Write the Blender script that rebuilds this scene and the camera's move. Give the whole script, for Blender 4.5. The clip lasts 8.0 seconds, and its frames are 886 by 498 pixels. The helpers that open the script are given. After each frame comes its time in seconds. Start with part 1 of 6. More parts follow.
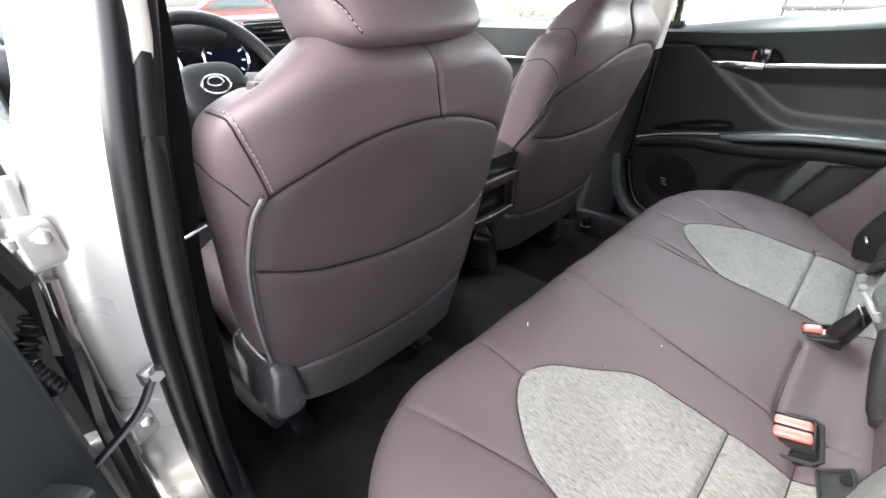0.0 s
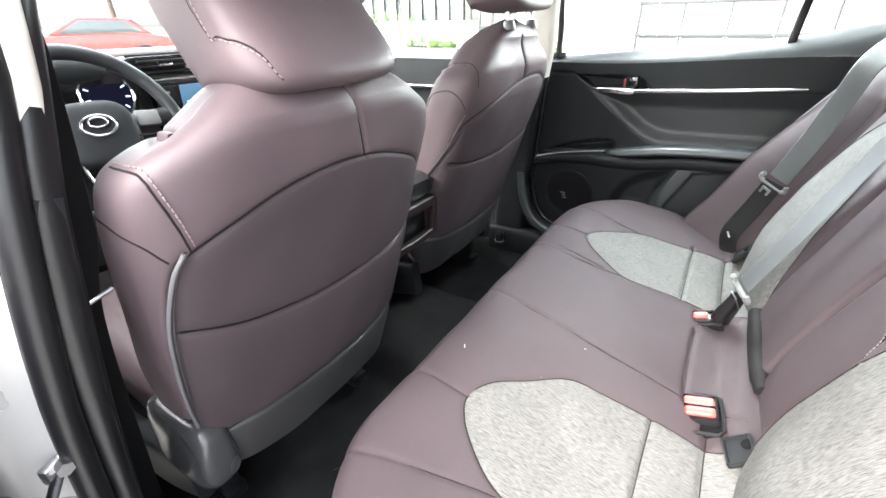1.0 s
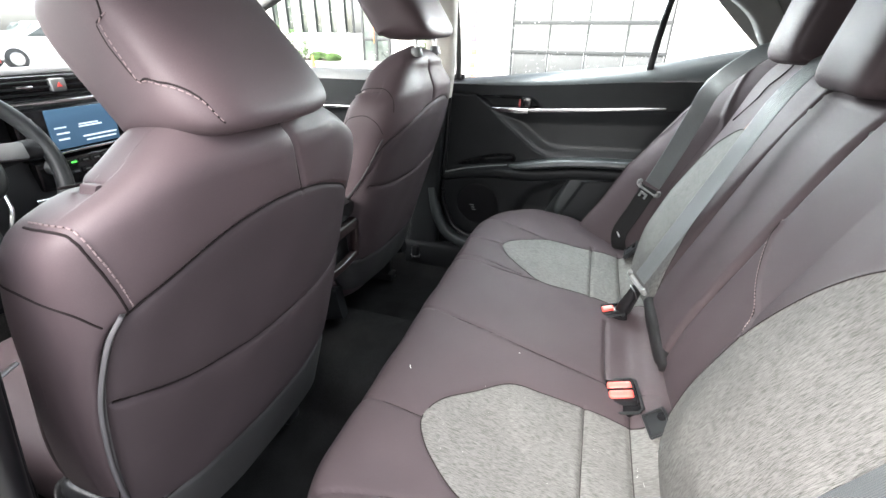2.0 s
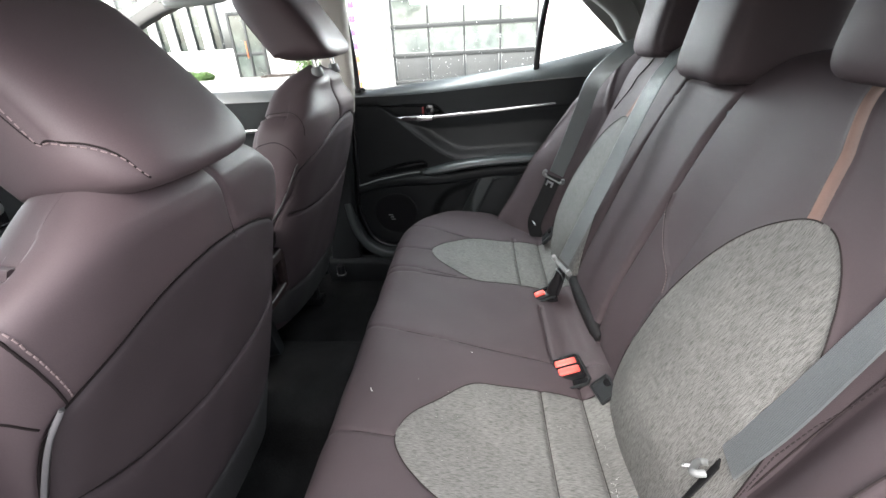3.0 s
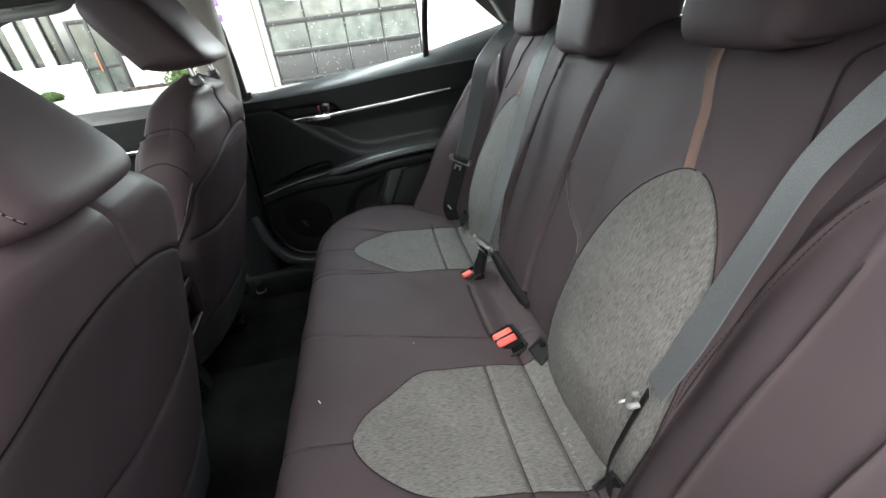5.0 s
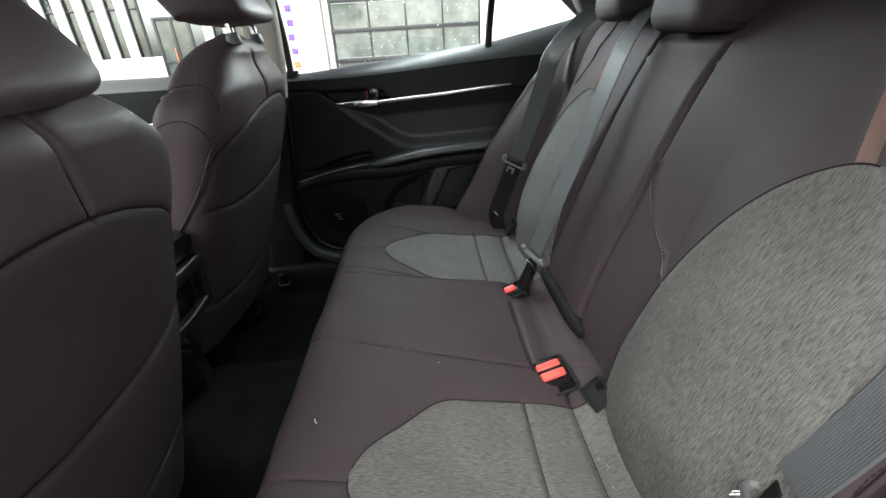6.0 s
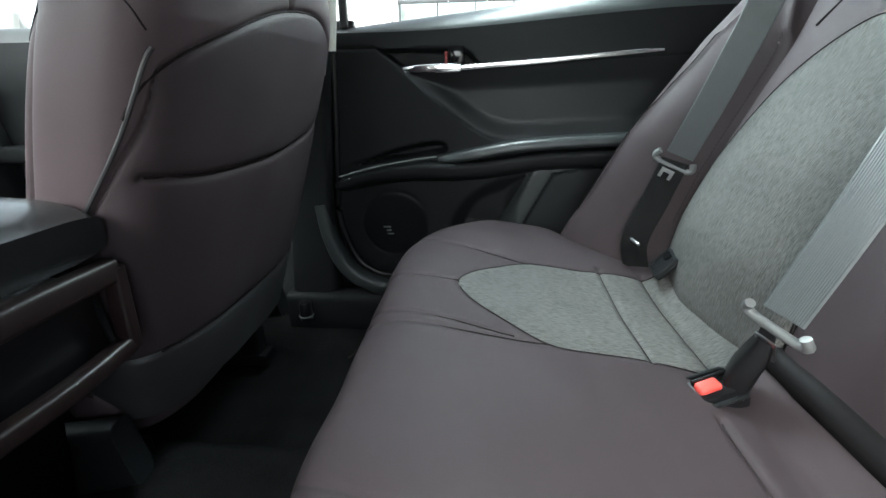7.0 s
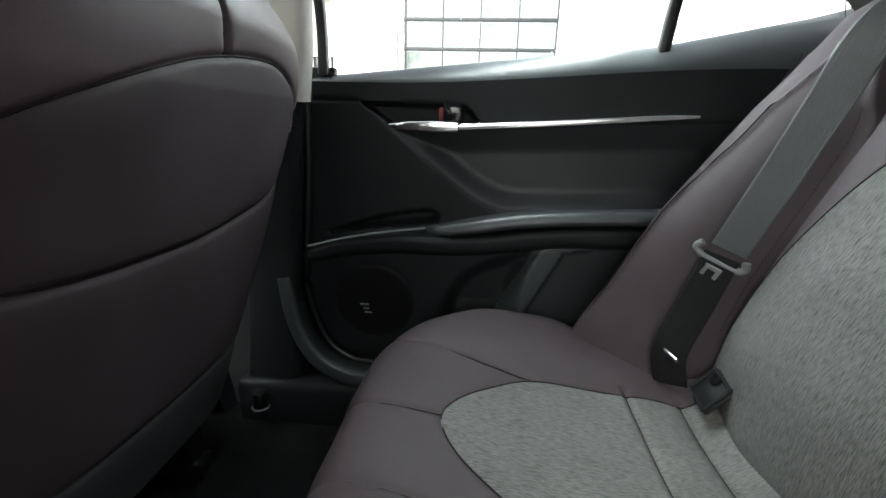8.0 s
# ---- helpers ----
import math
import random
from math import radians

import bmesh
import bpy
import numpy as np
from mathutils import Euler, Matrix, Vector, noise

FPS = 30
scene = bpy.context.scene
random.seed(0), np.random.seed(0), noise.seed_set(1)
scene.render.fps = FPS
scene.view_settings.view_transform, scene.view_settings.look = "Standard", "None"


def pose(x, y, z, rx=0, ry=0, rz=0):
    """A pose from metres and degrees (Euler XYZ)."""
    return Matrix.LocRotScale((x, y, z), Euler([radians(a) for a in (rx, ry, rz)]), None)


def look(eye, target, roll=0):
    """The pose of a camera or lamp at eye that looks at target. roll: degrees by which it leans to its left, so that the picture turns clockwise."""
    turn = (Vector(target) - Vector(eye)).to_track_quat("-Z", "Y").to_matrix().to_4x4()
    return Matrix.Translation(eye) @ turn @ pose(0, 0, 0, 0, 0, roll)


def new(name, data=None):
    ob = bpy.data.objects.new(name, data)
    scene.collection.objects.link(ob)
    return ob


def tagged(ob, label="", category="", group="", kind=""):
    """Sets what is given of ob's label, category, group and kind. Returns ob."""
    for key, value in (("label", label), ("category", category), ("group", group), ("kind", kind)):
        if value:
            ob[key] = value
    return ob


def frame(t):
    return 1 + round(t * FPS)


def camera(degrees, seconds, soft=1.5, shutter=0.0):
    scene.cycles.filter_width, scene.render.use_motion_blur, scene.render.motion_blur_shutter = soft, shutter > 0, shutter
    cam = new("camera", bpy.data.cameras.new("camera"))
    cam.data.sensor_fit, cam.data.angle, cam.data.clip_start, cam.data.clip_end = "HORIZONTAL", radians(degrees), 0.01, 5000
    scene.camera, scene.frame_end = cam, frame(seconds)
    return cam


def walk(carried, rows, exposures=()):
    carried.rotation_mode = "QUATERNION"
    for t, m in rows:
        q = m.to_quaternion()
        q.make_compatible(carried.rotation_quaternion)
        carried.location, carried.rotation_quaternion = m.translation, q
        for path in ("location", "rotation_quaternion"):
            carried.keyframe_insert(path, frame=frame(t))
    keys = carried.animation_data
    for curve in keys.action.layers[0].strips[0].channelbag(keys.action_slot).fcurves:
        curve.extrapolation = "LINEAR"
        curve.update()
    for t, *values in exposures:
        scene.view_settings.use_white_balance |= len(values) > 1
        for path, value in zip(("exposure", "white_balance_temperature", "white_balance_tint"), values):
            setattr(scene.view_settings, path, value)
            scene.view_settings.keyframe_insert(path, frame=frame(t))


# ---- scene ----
cam = camera(91.6, 8.0)
PATH = [
    (0, (-0.743, 0.024, 1.134), (0.462, 1.263, 0.128), -1.7),
    (0.5, (-0.744, 0.017, 1.142), (0.566, 1.179, 0.174), -2.1),
    (1, (-0.762, 0.045, 1.156), (0.727, 0.998, 0.221), -1.0),
    (2.5, (-0.806, 0.116, 1.198), (0.951, 0.485, 0.315), -0.5),
    (3, (-0.811, 0.14, 1.207), (0.975, 0.304, 0.322), -3.2),
    (3.5, (-0.816, 0.154, 1.214), (0.968, 0.123, 0.311), -5.7),
    (4, (-0.816, 0.155, 1.215), (0.948, 0.006, 0.285), -7.3),
    (4.5, (-0.817, 0.157, 1.215), (0.929, -0.052, 0.262), -7.6),
    (5.8, (-0.784, 0.14, 1.178), (0.971, 0.011, 0.229), -5.7),
    (6, (-0.693, 0.152, 1.119), (1.107, 0.107, 0.249), -3.5),
    (6.2, (-0.588, 0.17, 1.051), (1.252, 0.197, 0.266), -1.6),
    (6.3, (-0.541, 0.178, 1.018), (1.302, 0.256, 0.246), -0.7),
    (6.5, (-0.472, 0.207, 0.974), (1.38, 0.365, 0.234), 0.4),
    (6.7, (-0.403, 0.219, 0.944), (1.453, 0.393, 0.218), -0.3),
    (7, (-0.281, 0.247, 0.928), (1.577, 0.413, 0.21), -0.9),
    (7.2, (-0.22, 0.238, 0.918), (1.671, 0.419, 0.289), -0.8),
    (7.5, (-0.141, 0.249, 0.949), (1.76, 0.412, 0.349), 0.5),
    (8, (-0.09, 0.247, 0.96), (1.826, 0.403, 0.409), 1.6),
]
LIGHT = [(0.0, 3.7, 6500, 10), (0.5, 3.85, 6500, 10), (1.0, 4.0, 6500, 10), (2.5, 3.0, 6500, 11), (3.5, 2.65, 6500, 10), (4.5, 2.3, 6500, 8), (6.0, 1.9, 6500, 8), (6.5, 2.2, 6400, 6), (7.0, 2.75, 6150, 2), (8.0, 2.35, 6450, 6)]
walk(cam, [(t, look(eye, target, roll)) for t, eye, target, roll in PATH], LIGHT)


# ---- world and light ----
world = bpy.data.worlds.new("sky")
scene.world = world
world.use_nodes = True
wn = world.node_tree.nodes
sky = wn.new("ShaderNodeTexSky")
sky.sky_type = "NISHITA"
sky.sun_disc = False
sky.sun_elevation = radians(46)
sky.sun_rotation = radians(294)
sky.air_density, sky.dust_density, sky.ozone_density = 1.0, 4.0, 1.0
wn["Background"].inputs["Strength"].default_value = 0.15
haze = wn.new("ShaderNodeHueSaturation")
haze.inputs["Saturation"].default_value = 0.35
world.node_tree.links.new(sky.outputs[0], haze.inputs["Color"])
world.node_tree.links.new(haze.outputs[0], wn["Background"].inputs[0])
sun = new("sun", bpy.data.lights.new("sun", "SUN"))
sun.data.energy, sun.data.angle, sun.data.color = 0.9, radians(80), (1.0, 0.98, 0.96)
sun.matrix_world = look((-3.4, 1.7, 4.0), (0, 0, 0))


def window_light(name, eye, target, sx, sy, watts):
    """The sky's light through the upper part of a window opening."""
    a = new(name, bpy.data.lights.new(name, "AREA"))
    a.data.shape, a.data.size, a.data.size_y, a.data.energy, a.data.color = "RECTANGLE", sx, sy, watts, (0.88, 0.98, 1.0)
    a.matrix_world = look(eye, target)


window_light("door_window_sky", (0.80, 0.16, 1.33), (0.10, -0.45, 0.86), 0.50, 0.07, 1.7)
window_light("windscreen_sky", (0.0, 1.50, 1.405), (0.0, -0.2, 0.95), 1.0, 0.085, 0.6)


# ---- materials ----
def material(name, base, rough=0.5, metal=0.0, vary=0.12, scale=6.0, grain=400.0, bump=0.15, stretch=(1, 1, 1),
             spec=0.5, second=None, mix=(0.35, 0.65), sheen=0.0, depth=0.0006, coat=0.0):
    """Principled material with a broad stain noise and a fine grain noise, in metres."""
    m = bpy.data.materials.new(name)
    m.use_nodes = True
    t = m.node_tree
    n, link = t.nodes, t.links.new
    p = n["Principled BSDF"]
    p.inputs["Roughness"].default_value = rough
    p.inputs["Metallic"].default_value = metal
    p.inputs["Specular IOR Level"].default_value = spec
    p.inputs["Sheen Weight"].default_value = sheen
    p.inputs["Coat Weight"].default_value = coat
    where = n.new("ShaderNodeTexCoord")
    place = n.new("ShaderNodeMapping")
    place.inputs["Scale"].default_value = stretch
    link(where.outputs["Object"], place.inputs[0])
    broad = n.new("ShaderNodeTexNoise")
    broad.inputs["Scale"].default_value, broad.inputs["Detail"].default_value = scale, 4
    link(where.outputs["Object"], broad.inputs["Vector"])
    fine = n.new("ShaderNodeTexNoise")
    fine.inputs["Scale"].default_value, fine.inputs["Detail"].default_value = grain, 3
    link(place.outputs[0], fine.inputs["Vector"])
    ramp = n.new("ShaderNodeMapRange")
    ramp.inputs["From Min"].default_value, ramp.inputs["From Max"].default_value = mix
    link(fine.outputs["Fac"], ramp.inputs["Value"])
    a = n.new("ShaderNodeMix")
    a.data_type = "RGBA"
    other = second or tuple(c * (1 - vary) for c in base)
    a.inputs["A"].default_value, a.inputs["B"].default_value = (*base, 1), (*other, 1)
    link(ramp.outputs[0], a.inputs["Factor"])
    b = n.new("ShaderNodeMix")
    b.data_type, b.blend_type = "RGBA", "MULTIPLY"
    b.inputs["Factor"].default_value = 1.0
    tone = n.new("ShaderNodeMapRange")
    tone.inputs["From Min"].default_value, tone.inputs["From Max"].default_value = 0.3, 0.7
    tone.inputs["To Min"].default_value, tone.inputs["To Max"].default_value = 1 - vary, 1 + vary
    link(broad.outputs["Fac"], tone.inputs["Value"])
    link(a.outputs["Result"], b.inputs["A"])
    link(tone.outputs[0], b.inputs["B"])
    link(b.outputs["Result"], p.inputs["Base Color"])
    r = n.new("ShaderNodeMapRange")
    r.inputs["To Min"].default_value, r.inputs["To Max"].default_value = max(rough - 0.06, 0.02), min(rough + 0.06, 1)
    link(broad.outputs["Fac"], r.inputs["Value"])
    link(r.outputs[0], p.inputs["Roughness"])
    if bump:
        h = n.new("ShaderNodeBump")
        h.inputs["Strength"].default_value, h.inputs["Distance"].default_value = bump, depth
        link(fine.outputs["Fac"], h.inputs["Height"])
        link(h.outputs[0], p.inputs["Normal"])
    return m


def glow(name, colour, strength):
    m = bpy.data.materials.new(name)
    m.use_nodes = True
    p = m.node_tree.nodes["Principled BSDF"]
    p.inputs["Base Color"].default_value = (*colour, 1)
    p.inputs["Emission Color"].default_value = (*colour, 1)
    p.inputs["Emission Strength"].default_value = strength
    p.inputs["Specular IOR Level"].default_value = 0.05
    return m


LEATHER = material("mauve_leatherette", (0.078, 0.057, 0.062), 0.56, vary=0.08, scale=5, grain=900, bump=0.18, spec=0.30)
CLOTHBACK = material("mauve_neoprene", (0.0465, 0.0362, 0.0395), 0.64, vary=0.10, scale=5, grain=1300, bump=0.25, spec=0.13)
BLACKCLOTH = material("dark_lining_cloth", (0.010, 0.009, 0.0095), 0.7, vary=0.1, grain=900, bump=0.3, spec=0.12)
# Paints the dark of seam folds; also colours piping and bolster stitches.
SEAM = material("seam_shade_and_thread", (0.017, 0.013, 0.0135), 0.8, vary=0.1, bump=0, spec=0.1)
HEATHER = material("heather_fabric", (0.128, 0.127, 0.122), 0.9, vary=0.10, scale=9, grain=640, bump=0.8, stretch=(2.0, 0.17, 0.17),
                   second=(0.053, 0.052, 0.050), mix=(0.40, 0.68), spec=0.1, depth=0.001)
BLACK = material("black_trim_plastic", (0.012, 0.013, 0.014), 0.5, vary=0.12, scale=9, grain=1500, bump=0.3, spec=0.16)
SOFTBLACK = material("soft_touch_trim", (0.021, 0.023, 0.0245), 0.40, vary=0.1, scale=9, grain=1800, bump=0.2, spec=0.3)
CARPET = material("black_carpet", (0.019, 0.019, 0.0195), 0.95, vary=0.3, scale=12, grain=700, bump=1.0, spec=0.03, second=(0.005, 0.005, 0.005), depth=0.003)
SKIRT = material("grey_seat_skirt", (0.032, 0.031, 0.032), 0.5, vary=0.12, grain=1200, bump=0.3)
CHROME = material("satin_chrome", (0.78, 0.78, 0.78), 0.16, 1.0, vary=0.04, bump=0)
STEEL = material("bare_steel", (0.55, 0.55, 0.56), 0.3, 1.0, vary=0.1, bump=0.05)
HEADLINER = material("grey_headliner", (0.13, 0.13, 0.125), 0.95, vary=0.04, grain=900, bump=0.4, spec=0.1)
PILLAR = material("light_pillar_trim", (0.55, 0.52, 0.47), 0.6, vary=0.04, grain=1500, bump=0.2)
PAINT = material("silver_car_paint", (0.50, 0.49, 0.475), 0.28, 0.4, vary=0.06, scale=4, grain=2500, bump=0.03, coat=0.8)
RUBBER = material("black_rubber_seal", (0.006, 0.006, 0.007), 0.36, vary=0.15, grain=600, bump=0.08, spec=0.4)
WEBBING = material("belt_webbing", (0.066, 0.072, 0.075), 0.42, vary=0.08, spec=0.9, grain=900, bump=0.5, stretch=(1, 0.1, 0.1))
GREYPLASTIC = material("grey_plastic", (0.145, 0.15, 0.15), 0.45, vary=0.06, bump=0.1)
RED = material("red_button_plastic", (0.72, 0.075, 0.06), 0.4, vary=0.05, bump=0)
STRIPE = material("brown_cloth_strip", (0.125, 0.075, 0.062), 0.85, vary=0.1, grain=900, bump=0.4)
THREAD = material("pale_thread", (0.20, 0.150, 0.150), 0.8, vary=0.1, bump=0)
ASPHALT = material("pale_worn_asphalt", (0.32, 0.315, 0.30), 0.9, vary=0.2, scale=0.7, grain=60, bump=0.5, depth=0.006)
WALLWHITE = material("white_wall_paint", (0.8, 0.79, 0.77), 0.8, vary=0.04, scale=1.0, grain=40, bump=0.2)
# Paler copy of the black trim, with the window light put into its colour.
LITTRIM = material("lit_black_trim", (0.034, 0.039, 0.040), 0.42, vary=0.1, scale=9, grain=1800, bump=0.2, spec=0.5)
FRAME = material("dark_metal_frame", (0.026, 0.028, 0.029), 0.5, vary=0.1, bump=0)
LEAF = material("shrub_leaf", (0.07, 0.14, 0.03), 0.6, vary=0.4, scale=5, grain=30, bump=0)
ZIP = material("grey_zip_tape", (0.105, 0.10, 0.105), 0.7, vary=0.1, grain=900, bump=0.3)
PIANO = material("gloss_black", (0.008, 0.008, 0.009), 0.12, vary=0.05, bump=0)


def glass(name, tint):
    m = bpy.data.materials.new(name)
    m.use_nodes = True
    p = m.node_tree.nodes["Principled BSDF"]
    p.inputs["Base Color"].default_value = (*tint, 1)
    p.inputs["Roughness"].default_value = 0.0
    p.inputs["IOR"].default_value = 1.45
    p.inputs["Transmission Weight"].default_value = 1.0
    return m


GLASS = glass("car_glass", (0.93, 0.97, 0.95))


# ---- mesh tools ----
def thing(name, label, category, base=(0, 0, 0), group="", kind=""):
    e = new(name)
    e.location = base
    e.empty_display_size = 0.05
    return tagged(e, label, category, group, kind)


def placed(ob):
    """Where an object stands in the world, through its parents."""
    return ob.matrix_basis if ob.parent is None else placed(ob.parent) @ ob.matrix_parent_inverse @ ob.matrix_basis


def under(ob, parent):
    if parent is not None:
        ob.parent = parent
        ob.matrix_parent_inverse = placed(parent).inverted()
    return ob


def smooth(me, angle=40):
    me.shade_smooth()
    me.set_sharp_from_angle(angle=radians(angle))


def part(name, bm, mat, parent=None, label="", angle=40):
    me = bpy.data.meshes.new(name)
    bm.to_mesh(me)
    bm.free()
    me.materials.append(mat)
    smooth(me, angle)
    ob = under(new(name, me), parent)
    if label:
        ob["label"] = label
    return ob


def raw(name, verts, faces, mat, parent=None, label="", angle=60):
    me = bpy.data.meshes.new(name)
    me.from_pydata([tuple(map(float, v)) for v in verts], [], [tuple(map(int, f)) for f in faces])
    me.update()
    me.materials.append(mat)
    smooth(me, angle)
    ob = under(new(name, me), parent)
    if label:
        ob["label"] = label
    return ob


def box(size, m=Matrix(), bevel=0.004, segments=2, bm=None):
    """A bevelled box of that size, at the pose m."""
    own = bmesh.new()
    bmesh.ops.create_cube(own, size=1, matrix=Matrix.Diagonal((*size, 1)))
    if bevel:
        bmesh.ops.bevel(own, geom=own.edges[:], offset=bevel, segments=segments, profile=0.5, affect="EDGES")
    bmesh.ops.transform(own, matrix=m, verts=own.verts)
    return join(bm, own)


def join(bm, own):
    if bm is None:
        return own
    me = bpy.data.meshes.new("joined")
    own.to_mesh(me)
    own.free()
    bm.from_mesh(me)
    bpy.data.meshes.remove(me)
    return bm


def at(x, y, z, rx=0, ry=0, rz=0):
    return pose(x, y, z, rx, ry, rz)


def cylinder(r, h, m=Matrix(), r2=None, segments=24, bevel=0.0, bm=None):
    own = bmesh.new()
    bmesh.ops.create_cone(own, cap_ends=True, segments=segments, radius1=r, radius2=r if r2 is None else r2, depth=h)
    if bevel:
        rim = [e for e in own.edges if abs(e.verts[0].co.z - e.verts[1].co.z) < 1e-6]
        bmesh.ops.bevel(own, geom=rim, offset=bevel, segments=2, profile=0.5, affect="EDGES")
    bmesh.ops.transform(own, matrix=m, verts=own.verts)
    return join(bm, own)


def curve(points, n=8, closed=False):
    """A Catmull-Rom curve through the points, as an array."""
    p = np.array(points, float)
    k = len(p)
    out = []
    for i in range(k if closed else k - 1):
        if closed:
            a, b, c, d = p[i - 1], p[i], p[(i + 1) % k], p[(i + 2) % k]
        else:
            b, c = p[i], p[i + 1]
            a = p[i - 1] if i else 2 * b - c
            d = p[i + 2] if i + 2 < k else 2 * c - b
        for t in np.arange(n) / n:
            out.append(0.5 * ((2 * b) + (c - a) * t + (2 * a - 5 * b + 4 * c - d) * t * t + (3 * b - a - 3 * c + d) * t ** 3))
    if not closed:
        out.append(p[-1])
    return np.array(out)


def tube(points, r, sides=10, bm=None, n=6, squash=1.0, up=(0, 0, 1)):
    """A round or oval bar through the points, with closed ends."""
    c = curve(points, n) if n else np.array(points, float)
    own = bmesh.new()
    rings = []
    for i, p in enumerate(c):
        d = c[min(i + 1, len(c) - 1)] - c[max(i - 1, 0)]
        d = Vector(d).normalized()
        s = d.cross(Vector(up))
        if s.length < 1e-4:
            s = d.cross(Vector((1, 0, 0)))
        s.normalize()
        v = s.cross(d)
        rad = r[min(i * len(r) // len(c), len(r) - 1)] if isinstance(r, (list, tuple)) else r
        rings.append([own.verts.new(Vector(p) + rad * (math.cos(a) * s + squash * math.sin(a) * v)) for a in np.linspace(0, 2 * math.pi, sides, endpoint=False)])
    for a, b in zip(rings, rings[1:]):
        for i in range(sides):
            own.faces.new((a[i], a[(i + 1) % sides], b[(i + 1) % sides], b[i]))
    own.faces.new(rings[0][::-1])
    own.faces.new(rings[-1])
    bmesh.ops.recalc_face_normals(own, faces=own.faces)
    return join(bm, own)


def strap(points, sides, width, thick=0.0012, n=10, bm=None):
    """A flat band through the points; sides: the direction across the band at each point."""
    c, s = curve(points, n), curve(sides, n)
    own = bmesh.new()
    rings = []
    ribs = [(u, 0.62 + 0.38 * (i % 2)) for i, u in enumerate(np.linspace(-0.95, 0.95, 37))]
    section = [(-1, 0)] + ribs + [(1, 0)] + [(-u, -w) for u, w in ribs]
    for i, p in enumerate(c):
        d = Vector(c[min(i + 1, len(c) - 1)] - c[max(i - 1, 0)]).normalized()
        a = Vector(s[i])
        a = (a - d * a.dot(d)).normalized()
        nrm = a.cross(d)
        p = Vector(p)
        h = width / 2
        rings.append([own.verts.new(p + a * u * h + nrm * w * thick) for u, w in section])
    k = len(section)
    for a, b in zip(rings, rings[1:]):
        for i in range(k):
            own.faces.new((a[i], a[(i + 1) % k], b[(i + 1) % k], b[i]))
    own.faces.new(rings[0][::-1])
    own.faces.new(rings[-1])
    bmesh.ops.recalc_face_normals(own, faces=own.faces)
    return join(bm, own)


def prism(outline, axis, a0, a1, bevel=0.003, segments=2, bm=None):
    """A flat outline, drawn in the two other axes in order, drawn out along an axis from a0 to a1."""
    own = bmesh.new()

    def put(u, v, a):
        return {"x": (a, u, v), "y": (u, a, v), "z": (u, v, a)}[axis]
    lo = [own.verts.new(put(u, v, a0)) for u, v in outline]
    hi = [own.verts.new(put(u, v, a1)) for u, v in outline]
    k = len(lo)
    own.faces.new(lo)
    own.faces.new(hi[::-1])
    for i in range(k):
        own.faces.new((lo[i], hi[i], hi[(i + 1) % k], lo[(i + 1) % k]))
    bmesh.ops.recalc_face_normals(own, faces=own.faces)
    if bevel:
        rim = [e for e in own.edges if abs((e.verts[0].co - e.verts[1].co)["xyz".index(axis)]) < 1e-6]
        bmesh.ops.bevel(own, geom=rim, offset=bevel, segments=segments, profile=0.5, affect="EDGES")
    return join(bm, own)


def inside(points2, outline):
    """Signed distance to a closed outline: negative inside."""
    p, q = np.asarray(points2, float), np.asarray(outline, float)
    best, odd = np.full(len(p), 1e9), np.zeros(len(p), bool)
    for a, b in zip(q, np.roll(q, -1, 0)):
        d = b - a
        t = np.clip(((p - a) @ d) / max(d @ d, 1e-12), 0, 1)
        best = np.minimum(best, np.hypot(*(p - a - t[:, None] * d).T))
        cross = (a[1] > p[:, 1]) != (b[1] > p[:, 1])
        if a[1] != b[1]:
            odd ^= cross & (p[:, 0] < (b[0] - a[0]) * (p[:, 1] - a[1]) / (b[1] - a[1]) + a[0])
    return np.where(odd, -best, best)


def along(points2, line):
    """Distance to an open line."""
    p, q = np.asarray(points2, float), np.asarray(line, float)
    best = np.full(len(p), 1e9)
    for a, b in zip(q, q[1:]):
        d = b - a
        t = np.clip(((p - a) @ d) / max(d @ d, 1e-12), 0, 1)
        best = np.minimum(best, np.hypot(*(p - a - t[:, None] * d).T))
    return best


def grid_faces(nu, nv, closed):
    i, j = np.meshgrid(np.arange(nu if closed else nu - 1), np.arange(nv - 1), indexing="ij")
    i, j = i.ravel(), j.ravel()
    k = (i + 1) % nu
    a, b, c, d = i * nv + j, k * nv + j, k * nv + j + 1, i * nv + j + 1
    return np.vstack([np.stack([a, b, c], 1), np.stack([a, c, d], 1)])


def grid_normals(P, closed):
    if closed:
        du = np.roll(P, -1, 0) - np.roll(P, 1, 0)
    else:
        du = np.gradient(P, axis=0)
    dv = np.gradient(P, axis=1)
    n = np.cross(du, dv)
    return n / np.maximum(np.linalg.norm(n, axis=2, keepdims=True), 1e-9)


